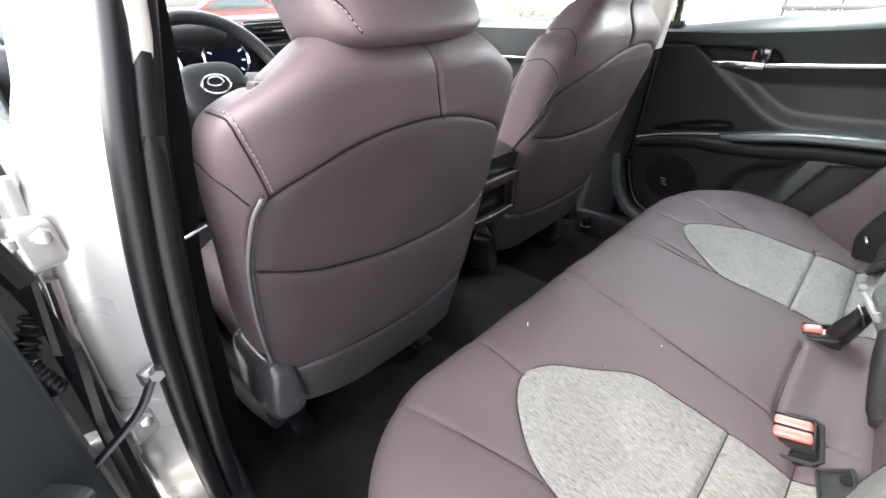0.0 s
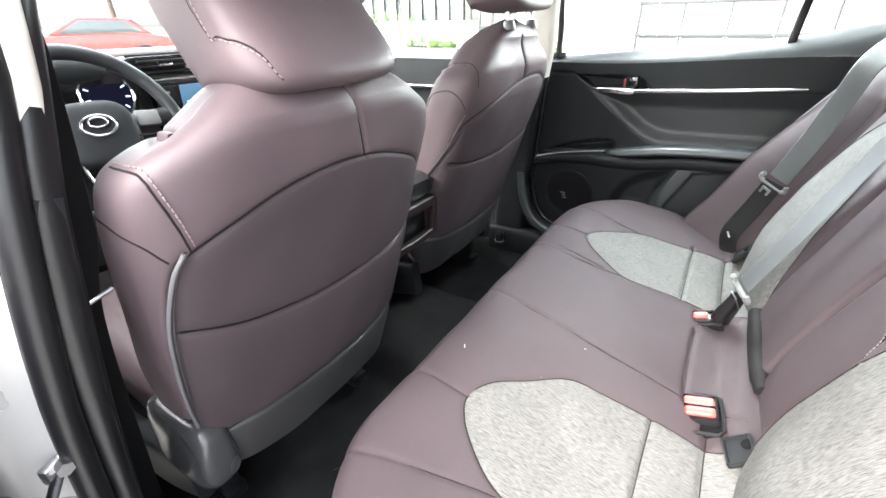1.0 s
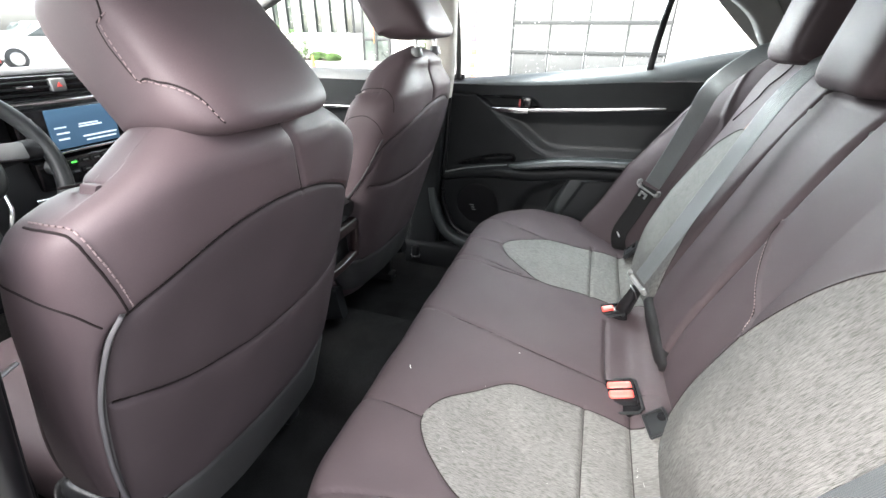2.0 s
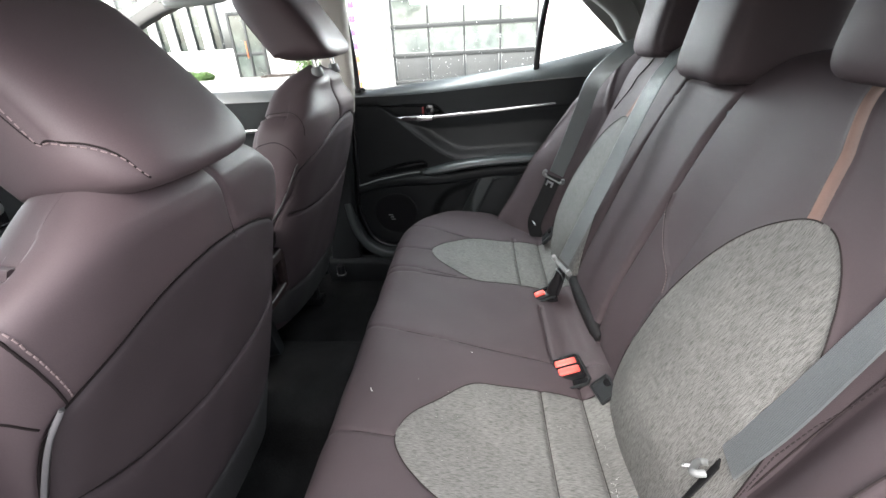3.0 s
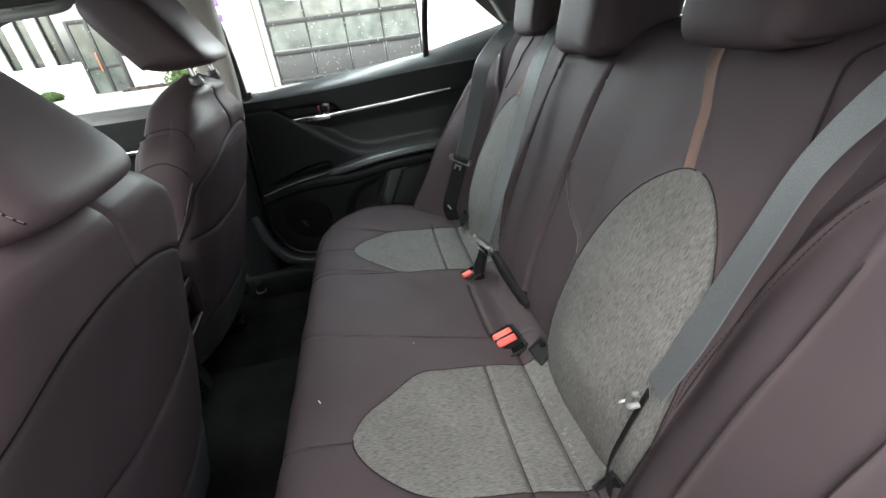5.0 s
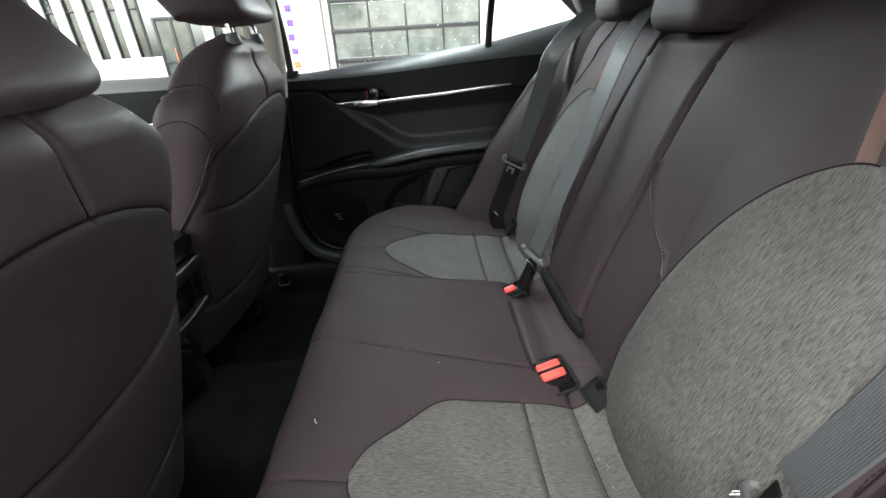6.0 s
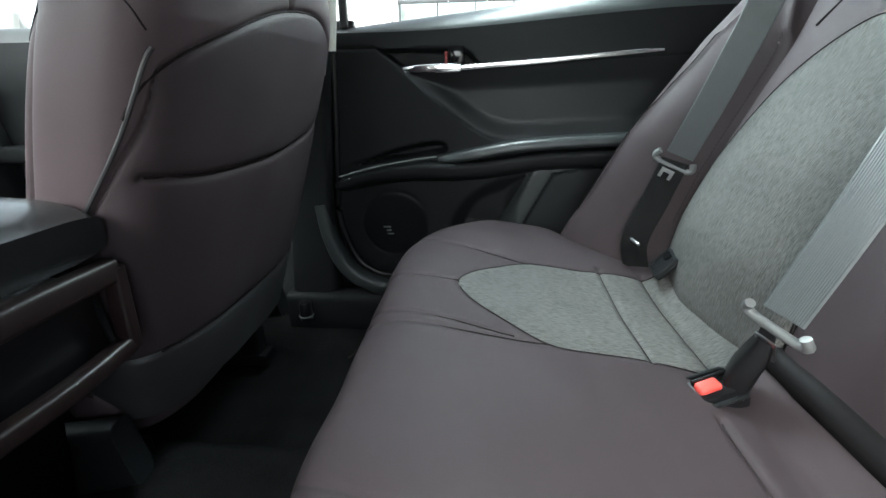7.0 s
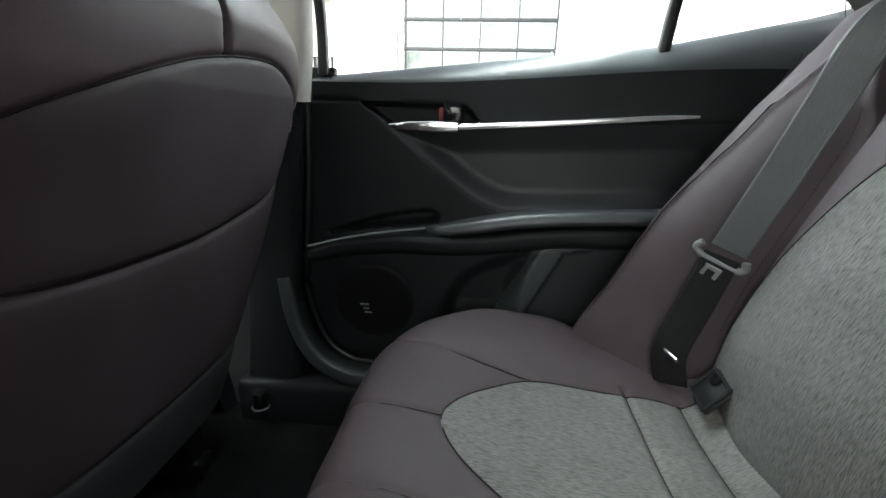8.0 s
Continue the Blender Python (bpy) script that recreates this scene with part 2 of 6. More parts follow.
def cut(V, F, col):
    """Splits triangles where the value in a column of V changes its sign: the negative side and the rest, each (V, F)."""
    s = V[:, col]
    neg = s < 0
    count = neg[F].sum(1)
    out = []
    extra, edge = [], {}

    def mid(a, b):
        key = (min(a, b), max(a, b))
        if key not in edge:
            t = s[a] / (s[a] - s[b])
            edge[key] = len(V) + len(extra)
            extra.append(V[a] + t * (V[b] - V[a]))
        return edge[key]
    sides = {True: [F[count == 3]], False: [F[count == 0]]}
    more = {True: [], False: []}
    for f in F[(count > 0) & (count < 3)]:
        for want in (True, False):
            poly = []
            for a, b in zip(f, np.roll(f, -1)):
                if neg[a] == want:
                    poly.append(a)
                if neg[a] != neg[b]:
                    poly.append(mid(a, b))
            for i in range(1, len(poly) - 1):
                more[want].append((poly[0], poly[i], poly[i + 1]))
    W = np.vstack([V, extra]) if extra else V
    for want in (True, False):
        f = np.vstack(sides[want] + ([np.array(more[want])] if more[want] else []))
        used, back = np.unique(f, return_inverse=True)
        out.append((W[used], back.reshape(f.shape)))
    return out


SKIN = [None]


def laid(pts, axes, keep, lift):
    """Points of a line in two axes, brought onto the last skin made; lift: an offset in metres."""
    V = SKIN[0][keep(SKIN[0])]
    out = []
    for q in np.asarray(pts, float):
        d = np.hypot(V[:, axes[0]] - q[0], V[:, axes[1]] - q[1])
        k = np.argpartition(d, 4)[:4]
        if d[k].min() > 0.02:
            continue
        w = 1 / (d[k] + 1e-4)
        p = (V[k] * w[:, None]).sum(0) / w.sum()
        p[axes[0]], p[axes[1]] = q
        out.append(p + np.array(lift))
    out = np.array(out)
    if len(out) > 12:
        free = [k for k in range(3) if k not in axes][0]
        pad = np.concatenate([np.full(3, out[0, free]), out[:, free], np.full(3, out[-1, free])])
        out[:, free] = np.convolve(pad, np.ones(7) / 7, "valid")
    return out


def snap(pts, V, centre, lift=0.0008):
    """Points in space brought to the nearest place of a skin and lifted off it, away from its centre line."""
    out = []
    for q in np.asarray(pts, float):
        d = np.linalg.norm(V - q, axis=1)
        k = np.argpartition(d, 6)[:6]
        w = 1 / (d[k] + 1e-3)
        p = (V[k] * w[:, None]).sum(0) / w.sum()
        away = p - np.array(centre)
        away[2] *= 0.3
        out.append(p + away / np.linalg.norm(away) * lift)
    out = np.array(out)
    if len(out) > 10:
        pad = np.vstack([out[:1]] * 2 + [out] + [out[-1:]] * 2)
        out = np.stack([np.convolve(pad[:, k], np.ones(5) / 5, "valid") for k in range(3)], 1)
    return out


# Dark tubes added in the seam grooves to draw the folds' shade.
def seam_shade_lines(parent, lines, axes, keep, lift, r=0.0013):
    for pts in lines:
        q = laid(curve(pts, 10), axes, keep, lift)
        if len(q) > 3:
            part("seam", tube(q, r, 6, n=0), SEAM, parent)


def soft(parent, P, closed, name, mat, regions=(), seams=(), label="", groove=0.0022, width=0.0030, puff=0.0018, flip=False):
    """An upholstered skin over a grid of points. regions: (name, distance, material, label); seams: distances to stitched lines.
    Seams sink in, panels swell between them, and each region becomes a mesh of its own."""
    nu, nv, _ = P.shape
    flat = P.reshape(-1, 3)
    N = grid_normals(P, closed).reshape(-1, 3) * (-1 if flip else 1)
    dist = [r[1](flat) for r in regions]
    near, deep = np.full(len(flat), 1.0), np.zeros(len(flat))
    lines = [(d, 0.6) for d in dist] + [(f[0](flat), f[1]) if isinstance(f, tuple) else (f(flat), 1.0) for f in seams]
    for d, k in lines:
        near = np.minimum(near, np.abs(d))
        deep = np.maximum(deep, k * np.exp(-(d / (width * max(k, 1) ** 0.5)) ** 2))
    rise = puff * (1 - np.exp(-near / 0.010)) - groove * deep
    rise += 0.0008 * (np.sin(flat @ (31, 17, 23)) + np.sin(flat @ (-19, 41, 13) + 2) + np.sin(flat @ (53, -29, -37) + 4) * 0.6)
    SKIN[0] = flat + N * rise[:, None]
    V = np.hstack([flat + N * rise[:, None], np.stack(dist, 1) if dist else np.zeros((len(flat), 0))])
    F = grid_faces(nu, nv, closed)
    if flip:
        F = F[:, ::-1]
    made = []
    for k, (rname, _, rmat, rlabel) in enumerate(regions):
        (v, f), (V, F) = cut(V, F, 3 + k)
        if len(f):
            made.append(raw(rname, v[:, :3], f, rmat, parent, rlabel))
    made.append(raw(name, V[:, :3], F, mat, parent, label))
    return made


def stitches(name, points, parent, mat=None, pitch=0.007, length=0.0045, r=0.0007, lift=0.0006):
    """Single thread stitches along a line, joined into one mesh."""
    c = np.array(points, float)
    seg = np.linalg.norm(np.diff(c, axis=0), axis=1)
    run = np.concatenate([[0], np.cumsum(seg)])
    bm = bmesh.new()
    for s in np.arange(0, run[-1] - length, pitch):
        a = np.array([np.interp(s, run, c[:, k]) for k in range(3)])
        b = np.array([np.interp(s + length, run, c[:, k]) for k in range(3)])
        d = Vector(b - a)
        m = Matrix.Translation((a + b) / 2) @ d.to_track_quat("Z", "Y").to_matrix().to_4x4()
        bmesh.ops.create_cone(bm, cap_ends=True, segments=5, radius1=r, radius2=r, depth=length, matrix=m)
    return part(name, bm, mat or THREAD, parent)


def lerp(v, xs, ys):
    return np.interp(v, xs, ys)


def ease(v, a, b):
    t = np.clip((v - a) / (b - a), 0, 1)
    return t * t * (3 - 2 * t)


# ---- the place: ground, car body ----
def ground_sheet():
    n = 40
    a = np.linspace(-1, 1, n)
    xs = np.sign(a) * (np.abs(a) ** 3) * 900
    V = [(x, y, 0.0) for x in xs for y in xs]
    F = [(i * n + j, (i + 1) * n + j, (i + 1) * n + j + 1, i * n + j + 1) for i in range(n - 1) for j in range(n - 1)]
    return tagged(raw("ground", V, F, ASPHALT), "pale worn asphalt of a car park", "ground", kind="structure")


def floor_pan():
    """Carpeted floor with the tunnel down the middle."""
    u, v = np.meshgrid(np.linspace(-0.72, 0.72, 121), np.linspace(-0.25, 1.9, 121), indexing="ij")
    z = 0.30 + 0.10 * np.exp(-((u - 0.08) / 0.19) ** 6) * ease(v, 0.1, 0.5) + 0.04 * ease(np.abs(u), 0.6, 0.72)
    z += 0.16 * ease(v, 1.45, 1.85)
    P = np.stack([u, v, z], 2)
    F = grid_faces(121, 121, False)
    return tagged(raw("floor", P.reshape(-1, 3), F, CARPET), "black carpeted floor of the car", "floor", kind="structure")


def roof():
    """Headliner inside and sheet metal above it."""
    n = 41
    u, v = np.meshgrid(np.linspace(-1, 1, n), np.linspace(-0.75, 1.05, n), indexing="ij")
    half = 0.60 - 0.06 * ease(v, 0.6, 1.05) - 0.06 * ease(-v, 0.3, 0.75)
    top = 1.398 - 0.025 * ease(v, 0.5, 1.05) - 0.05 * ease(-v, 0.1, 0.75)
    z = top - (0.055 - 0.025 * ease(v, 0.2, 0.6)) * np.abs(u) ** 3
    P = np.stack([u * half, v, z], 2).reshape(-1, 3)
    F = grid_faces(n, n, False)
    tagged(raw("ceiling", P, F[:, ::-1], HEADLINER), "light grey woven headliner", "ceiling", kind="structure")
    Q = P + np.array([0, 0, 0.035])
    Q[:, 0] *= 1.05
    tagged(raw("roof", Q, F, PAINT), "silver sheet metal car roof", "roof", kind="structure")


def shelf_and_ends():
    bm = box((1.36, 0.60, 0.03), at(0, -0.66, 1.095, 3), 0.01)
    tagged(part("rear_shelf", bm, BLACK), "black rear parcel shelf behind the bench", "shelf", kind="structure")
    bm = box((1.44, 0.03, 0.90), at(0, -0.30, 0.62), 0.005)
    tagged(part("wall_rear", bm, BLACK), "dark bulkhead behind the rear bench", "wall", kind="structure")
    bm = box((1.50, 0.04, 0.70), at(0, 1.92, 0.62), 0.005)
    tagged(part("wall_front", bm, BLACK), "dark firewall ahead of the pedals", "wall", kind="structure")


def bar(points, width, depth, up=(1, 0, 0), n=6):
    """A pillar of rounded oblong section through the points."""
    c = curve(points, n)
    bm = bmesh.new()
    rings = []
    for i, p in enumerate(c):
        d = Vector(c[min(i + 1, len(c) - 1)] - c[max(i - 1, 0)]).normalized()
        s = (Vector(up) - d * d.dot(Vector(up))).normalized()
        t = s.cross(d)
        w = np.interp(i / (len(c) - 1), np.linspace(0, 1, len(width)), width) / 2
        e = np.interp(i / (len(c) - 1), np.linspace(0, 1, len(depth)), depth) / 2
        ring = []
        for a in np.linspace(0, 2 * math.pi, 20, endpoint=False):
            ca, sa = math.cos(a), math.sin(a)
            ring.append(bm.verts.new(Vector(p) + s * e * math.copysign(abs(ca) ** 0.45, ca) + t * w * math.copysign(abs(sa) ** 0.45, sa)))
        rings.append(ring)
    for a, b in zip(rings, rings[1:]):
        for i in range(20):
            bm.faces.new((a[i], a[(i + 1) % 20], b[(i + 1) % 20], b[i]))
    bm.faces.new(rings[0][::-1])
    bm.faces.new(rings[-1])
    bmesh.ops.recalc_face_normals(bm, faces=bm.faces)
    return bm


def pillars():
    for side, word in ((1, "right"), (-1, "left")):
        up = [(side * 0.672, 0.600, 1.00), (side * 0.662, 0.585, 1.10), (side * 0.620, 0.565, 1.25), (side * 0.570, 0.55, 1.38)]
        low = [(side * 0.722, 0.680, 0.32), (side * 0.722, 0.670, 0.45), (side * 0.714, 0.652, 0.70), (side * 0.692, 0.630, 0.90), (side * 0.676, 0.612, 1.02)]
        if side > 0:
            b = thing("b_pillar", "pale upper and black lower trim of the middle pillar", "pillar", (side * 0.7, 0.6, 0.3), kind="structure")
            part("upper_trim", bar(up, [0.10, 0.10, 0.09, 0.09], [0.05, 0.05]), PILLAR, b, "pale grey upper pillar trim")
            part("lower_trim", bar(low, [0.13, 0.12, 0.105, 0.10, 0.11], [0.06, 0.06]), BLACK, b, "black lower pillar trim")
        a = [(side * 0.745, 1.84, 0.96), (side * 0.725, 1.60, 1.115), (side * 0.700, 1.36, 1.250), (side * 0.665, 1.16, 1.325), (side * 0.61, 0.98, 1.365)]
        tagged(part("a_pillar", bar(a, [0.07, 0.06], [0.06, 0.05]), HEADLINER), "grey front pillar trim beside the windscreen", "pillar", kind="structure")
        rail = [(side * 0.615, 1.00, 1.366), (side * 0.603, 0.60, 1.384), (side * 0.595, 0.2, 1.372), (side * 0.600, -0.10, 1.345), (side * 0.64, -0.26, 1.27), (side * 0.69, -0.34, 1.185)]
        tagged(part("roof_rail", bar(rail, [0.06, 0.06], [0.05, 0.05]), HEADLINER), "grey headliner edge above the side windows", "rail", kind="structure")
        # rear quarter between the door glass and the rear window
        n = 16
        V, F = [], []
        for i in range(n):
            t = i / (n - 1)
            lo = Vector((side * (0.735 - 0.1 * t), -0.335 - 0.60 * t, 1.12))
            hi = Vector((side * (0.60 - 0.02 * t), -0.03 - 0.62 * t, 1.375 - 0.035 * t))
            lowedge = Vector((side * 0.735, -0.335, 1.16))
            for j in range(n):
                s = j / (n - 1)
                p = lo.lerp(hi, s)
                p.x += side * 0.03 * math.sin(math.pi * s)
                front = Vector(lowedge).lerp(Vector((side * 0.60, -0.10, 1.37)), s)
                if i == 0:
                    bow = 0.055 * math.sin(math.pi * min(1, s * 1.0))
                    p = front + Vector((side * 0.02 * math.sin(math.pi * s), -bow, 0))
                V.append(p)
        for i in range(n - 1):
            for j in range(n - 1):
                q = (i * n + j, (i + 1) * n + j, (i + 1) * n + j + 1, i * n + j + 1)
                F.append(q)
        ob = raw("c_pillar", V, F, HEADLINER)
        solid = ob.modifiers.new("thick", "SOLIDIFY")
        solid.thickness, solid.offset = 0.012, 0
        tagged(ob, "grey rear pillar trim beside the rear window", "pillar", kind="structure")


def pane(name, corners, label, n=12, bulge=0.0, out=(1, 0, 0)):
    """A slightly curved sheet of glass between four corners."""
    a, b, c, d = (Vector(p) for p in corners)
    bm = bmesh.new()
    layers = []
    for gap in (0.0, 0.004):
        grid = []
        for i in range(n):
            row = []
            for j in range(n):
                s, t = i / (n - 1), j / (n - 1)
                p = a.lerp(b, s).lerp(d.lerp(c, s), t) + Vector(out) * (bulge * (1 - (2 * t - 1) ** 2) + gap)
                row.append(bm.verts.new(p))
            grid.append(row)
        layers.append(grid)
    for g, turn in zip(layers, (1, -1)):
        for i in range(n - 1):
            for j in range(n - 1):
                bm.faces.new((g[i][j], g[i + 1][j], g[i + 1][j + 1], g[i][j + 1])[::turn])
    lo, hi = layers
    ring = [(i, 0) for i in range(n)] + [(n - 1, j) for j in range(1, n)] + [(i, n - 1) for i in range(n - 2, -1, -1)] + [(0, j) for j in range(n - 2, 0, -1)]
    for (i, j), (k, m) in zip(ring, ring[1:] + ring[:1]):
        bm.faces.new((lo[i][j], hi[i][j], hi[k][m], lo[k][m]))
    bmesh.ops.recalc_face_normals(bm, faces=bm.faces)
    ob = part(name, bm, GLASS)
    ob.visible_shadow = False
    return tagged(ob, label, "window", kind="structure")


def windows():
    pane("windscreen", ((-0.72, 1.82, 0.985), (0.72, 1.82, 0.985), (0.57, 1.03, 1.352), (-0.57, 1.03, 1.352)), "raked laminated windscreen", bulge=0.03, out=(0, 0.5, 0.8))
    pane("rear_window", ((-0.60, -1.05, 1.08), (0.60, -1.05, 1.08), (0.52, -0.66, 1.345), (-0.52, -0.66, 1.345)), "raked rear window", bulge=0.02, out=(0, -0.4, 0.9))


def sweep(path, section, x0):
    """A bar along y: path holds y, z and scale; section holds x and z offsets from the door's face at x0."""
    c = curve(path, 6)
    sec = curve(section, 4)
    bm = bmesh.new()
    rings = [[bm.verts.new((x0 + a * k, y, z + b * k)) for a, b in sec] for y, z, k in c]
    m = len(sec)
    for p, q in zip(rings, rings[1:]):
        for i in range(m - 1):
            bm.faces.new((p[i], p[i + 1], q[i + 1], q[i]))
    bm.faces.new(rings[0][::-1])
    bm.faces.new(rings[-1])
    bmesh.ops.recalc_face_normals(bm, faces=bm.faces)
    return bm


DARKRED = material("dark_red_mark", (0.16, 0.012, 0.012), 0.5, vary=0.1, bump=0)


def rear_door(label, base):
    """The rear door of the right side, in its closed place."""
    door = thing("rear_door", label, "car door", base)
    ny, nz = 190, 150
    y = np.linspace(-0.36, 0.61, ny)
    z = np.linspace(0.36, 1.032, nz)
    Y, Z = np.meshgrid(y, z, indexing="ij")
    crease = 1.032 + 0.034 * ease(Y, 0.45, -0.25)
    Z = 0.36 + (Z - 0.36) / (1.032 - 0.36) * (crease - 0.36)
    X = 0.742 - 0.010 * ease(Z, 0.5, 0.75) + 0.03 * ease(Z, 0.5, 0.36)
    flat = np.stack([Y.ravel(), Z.ravel()], 1)
    # recessed pad below the chrome strip
    pad = np.vstack([curve([(0.445, 0.972), (0.349, 0.889), (0.259, 0.823), (0.19, 0.800), (0.10, 0.800)], 10), [(-0.40, 0.82), (-0.40, 0.985), (0.42, 0.953)]])
    dpad = inside(flat, pad).reshape(X.shape)
    X = X + 0.016 * ease(-dpad, 0.0, 0.05) + 0.004 * ease(-dpad, -0.002, 0.006)
    # handle bowl
    bowl = np.vstack([[(0.483, 1.000)], curve([(0.33, 1.000), (0.295, 1.000), (0.272, 0.990), (0.244, 0.962)], 6), [(0.415, 0.952)]])
    dbowl = inside(flat, bowl).reshape(X.shape)
    X = X + 0.024 * ease(-dbowl, 0.0, 0.009)
    # front groove line
    line = along(flat, [(0.62, 1.001), (0.483, 1.0015)]).reshape(X.shape)
    X = X + 0.004 * np.exp(-(line / 0.003) ** 2)
    # pull pocket behind the arm rest's front
    pocket = curve([(0.565, 0.742), (0.46, 0.783), (0.37, 0.803), (0.328, 0.800), (0.325, 0.776), (0.36, 0.768), (0.45, 0.756)], 8, True)
    dpocket = inside(flat, pocket).reshape(X.shape)
    X = X + 0.03 * ease(-dpocket, 0.0, 0.014)
    # lower map pocket and speaker
    lowbay = curve([(0.21, 0.715), (0.285, 0.670), (0.325, 0.58), (0.30, 0.48), (0.18, 0.44), (0.16, 0.55), (0.15, 0.66), (0.135, 0.725)], 8, True)
    dlow = inside(flat, lowbay).reshape(X.shape)
    X = X + 0.03 * ease(-dlow, 0.0, 0.04)
    wedge = [(0.128, 0.748), (0.200, 0.60), (0.215, 0.50), (-0.25, 0.50), (-0.25, 0.785), (-0.03, 0.766)]
    dwedge = inside(flat, wedge).reshape(X.shape)
    X = X - 0.020 * ease(-dwedge, 0.0, 0.008)
    panelw = [(0.083, 0.734), (0.150, 0.60), (0.165, 0.50), (-0.25, 0.50), (-0.25, 0.765), (-0.01, 0.750)]
    dpw = inside(flat, panelw).reshape(X.shape)
    X = X + 0.012 * ease(-dpw, 0.0, 0.007)
    spk = np.hypot(flat[:, 0] - 0.455, flat[:, 1] - 0.600).reshape(X.shape) - 0.083
    X = X + 0.0012 * np.exp(-(spk / 0.004) ** 2)
    P = np.stack([X, Y, Z], 2)
    V = np.hstack([P.reshape(-1, 3), dpad.reshape(-1, 1), (spk + 0.002).reshape(-1, 1), dpw.reshape(-1, 1)])
    front = inside(flat, [(0.605, 1.2)] + [tuple(q) for q in curve([(0.563, 1.03), (0.575, 0.90), (0.590, 0.70), (0.597, 0.58), (0.590, 0.50), (0.545, 0.452), (0.45, 0.435), (-0.6, 0.43)], 8)] + [(-0.6, 1.2)])
    V = np.hstack([V, front.reshape(-1, 1), dwedge.reshape(-1, 1)])
    F = grid_faces(ny, nz, False)[:, ::-1]
    (V, F), _ = cut(V, F, 6)
    (v, f), (V, F) = cut(V, F, 3)
    raw("padded_insert", v[:, :3], f, SOFTBLACK, door, "black padded door insert")
    (v, f), (V, F) = cut(V, F, 4)
    raw("speaker_grille", v[:, :3], f, RUBBER, door, "round black speaker grille")
    (v, f), (V, F) = cut(V, F, 5)
    raw("map_pocket_panel", v[:, :3], f, SOFTBLACK, door)
    (v, f), (V, F) = cut(V, F, 7)
    # The frame's catch of light is painted with the paler trim.
    raw("map_pocket_frame", v[:, :3], f, LITTRIM, door, "black frame of the map pocket, paler for the light it catches")
    raw("trim_panel", V[:, :3], F, BLACK, door, "black moulded door trim")
    # soft ledge under the glass
    ys = np.linspace(-0.36, 0.575, 60)
    edge = 1.040 + 0.0 * ys + np.interp(-ys, [-0.58, -0.53, 0.05, 0.30, 0.36], [0.0, 0.008, 0.064, 0.113, 0.128])
    low = 1.032 + 0.034 * ease(ys, 0.45, -0.25)
    rows = []
    for s in np.linspace(0, 1, 14):
        x = 0.733 + 0.045 * s ** 1.5
        zz = low + (edge - low) * (1 - (1 - s) ** 1.5)
        rows.append(np.stack([np.full_like(ys, x + 0.0), ys, zz], 1))
    rows.append(rows[-1] + np.array([0.02, 0, -0.02]))
    L = np.stack(rows, 1)
    raw("window_ledge", L.reshape(-1, 3), grid_faces(60, 15, False)[:, ::-1], LITTRIM, door, "black soft-touch ledge under the window")
    # outer sheet
    P2 = np.stack([np.full((8, 8), 0.0), *np.meshgrid(np.linspace(-0.36, 0.62, 8), np.linspace(0.34, 1.05, 8), indexing="ij")], 2)
    P2[:, :, 0] = 0.86 - 0.05 * ease(P2[:, :, 2], 0.8, 1.05)
    raw("outer_skin", P2.reshape(-1, 3), grid_faces(8, 8, False), PAINT, door, "silver painted outer door skin")
    # arm rest: a padded top over a moulded shell
    top = [(0.345, 0.763, 0.35), (0.32, 0.768, 0.75), (0.26, 0.780, 0.95), (0.17, 0.796, 1.0), (0.05, 0.806, 1.0), (-0.10, 0.812, 1.0)]
    part("arm_rest", sweep(top, [(0.0, 0.010), (-0.040, 0.012), (-0.052, 0.008), (-0.057, -0.002), (-0.055, -0.010), (-0.040, -0.016), (0.0, -0.020)], 0.735), LITTRIM, door, "black padded door arm rest")
    shell = [(0.598, 0.700, 0.30), (0.57, 0.716, 0.75), (0.50, 0.738, 0.92), (0.40, 0.752, 1.0), (0.33, 0.752, 1.0), (0.24, 0.757, 1.0), (0.10, 0.776, 1.0), (-0.10, 0.784, 1.0)]
    part("arm_rest_base", sweep(shell, [(0.0, 0.004), (-0.040, 0.006), (-0.049, 0.002), (-0.051, -0.008), (-0.046, -0.024), (-0.022, -0.036), (0.0, -0.042)], 0.735), BLACK, door, "black arm rest shell with a pull pocket")
    # Thin grey tube added as a painted highlight along the pocket's edge.
    part("pocket_highlight", tube([(0.694, 0.575, 0.727), (0.690, 0.50, 0.748), (0.688, 0.42, 0.764), (0.692, 0.345, 0.774)], 0.0022, 6), GREYPLASTIC, door, "thin pale line for the highlight on the pull pocket's edge")
    # chrome strip and inner handle
    strip = [(0.722, 0.290, 0.958), (0.722, 0.10, 0.970), (0.722, -0.06, 0.982), (0.7245, -0.125, 0.986)]
    part("chrome_strip", bar(strip, [0.011, 0.010, 0.009, 0.005], [0.006, 0.006, 0.005]), CHROME, door, "thin satin chrome strip")
    part("handle_lever", bar([(0.726, 0.418, 0.958), (0.712, 0.385, 0.957), (0.708, 0.34, 0.957), (0.712, 0.292, 0.957)], [0.006, 0.016, 0.020, 0.016], [0.006, 0.012, 0.014]), CHROME, door, "satin chrome inner door handle")
    part("lock_knob", box((0.02, 0.036, 0.040), at(0.728, 0.302, 0.982), 0.005), PIANO, door, "black door lock button")
    part("lock_mark", box((0.010, 0.007, 0.024), at(0.733, 0.324, 0.979), 0.002), DARKRED, door, "red unlocked mark on the lock")
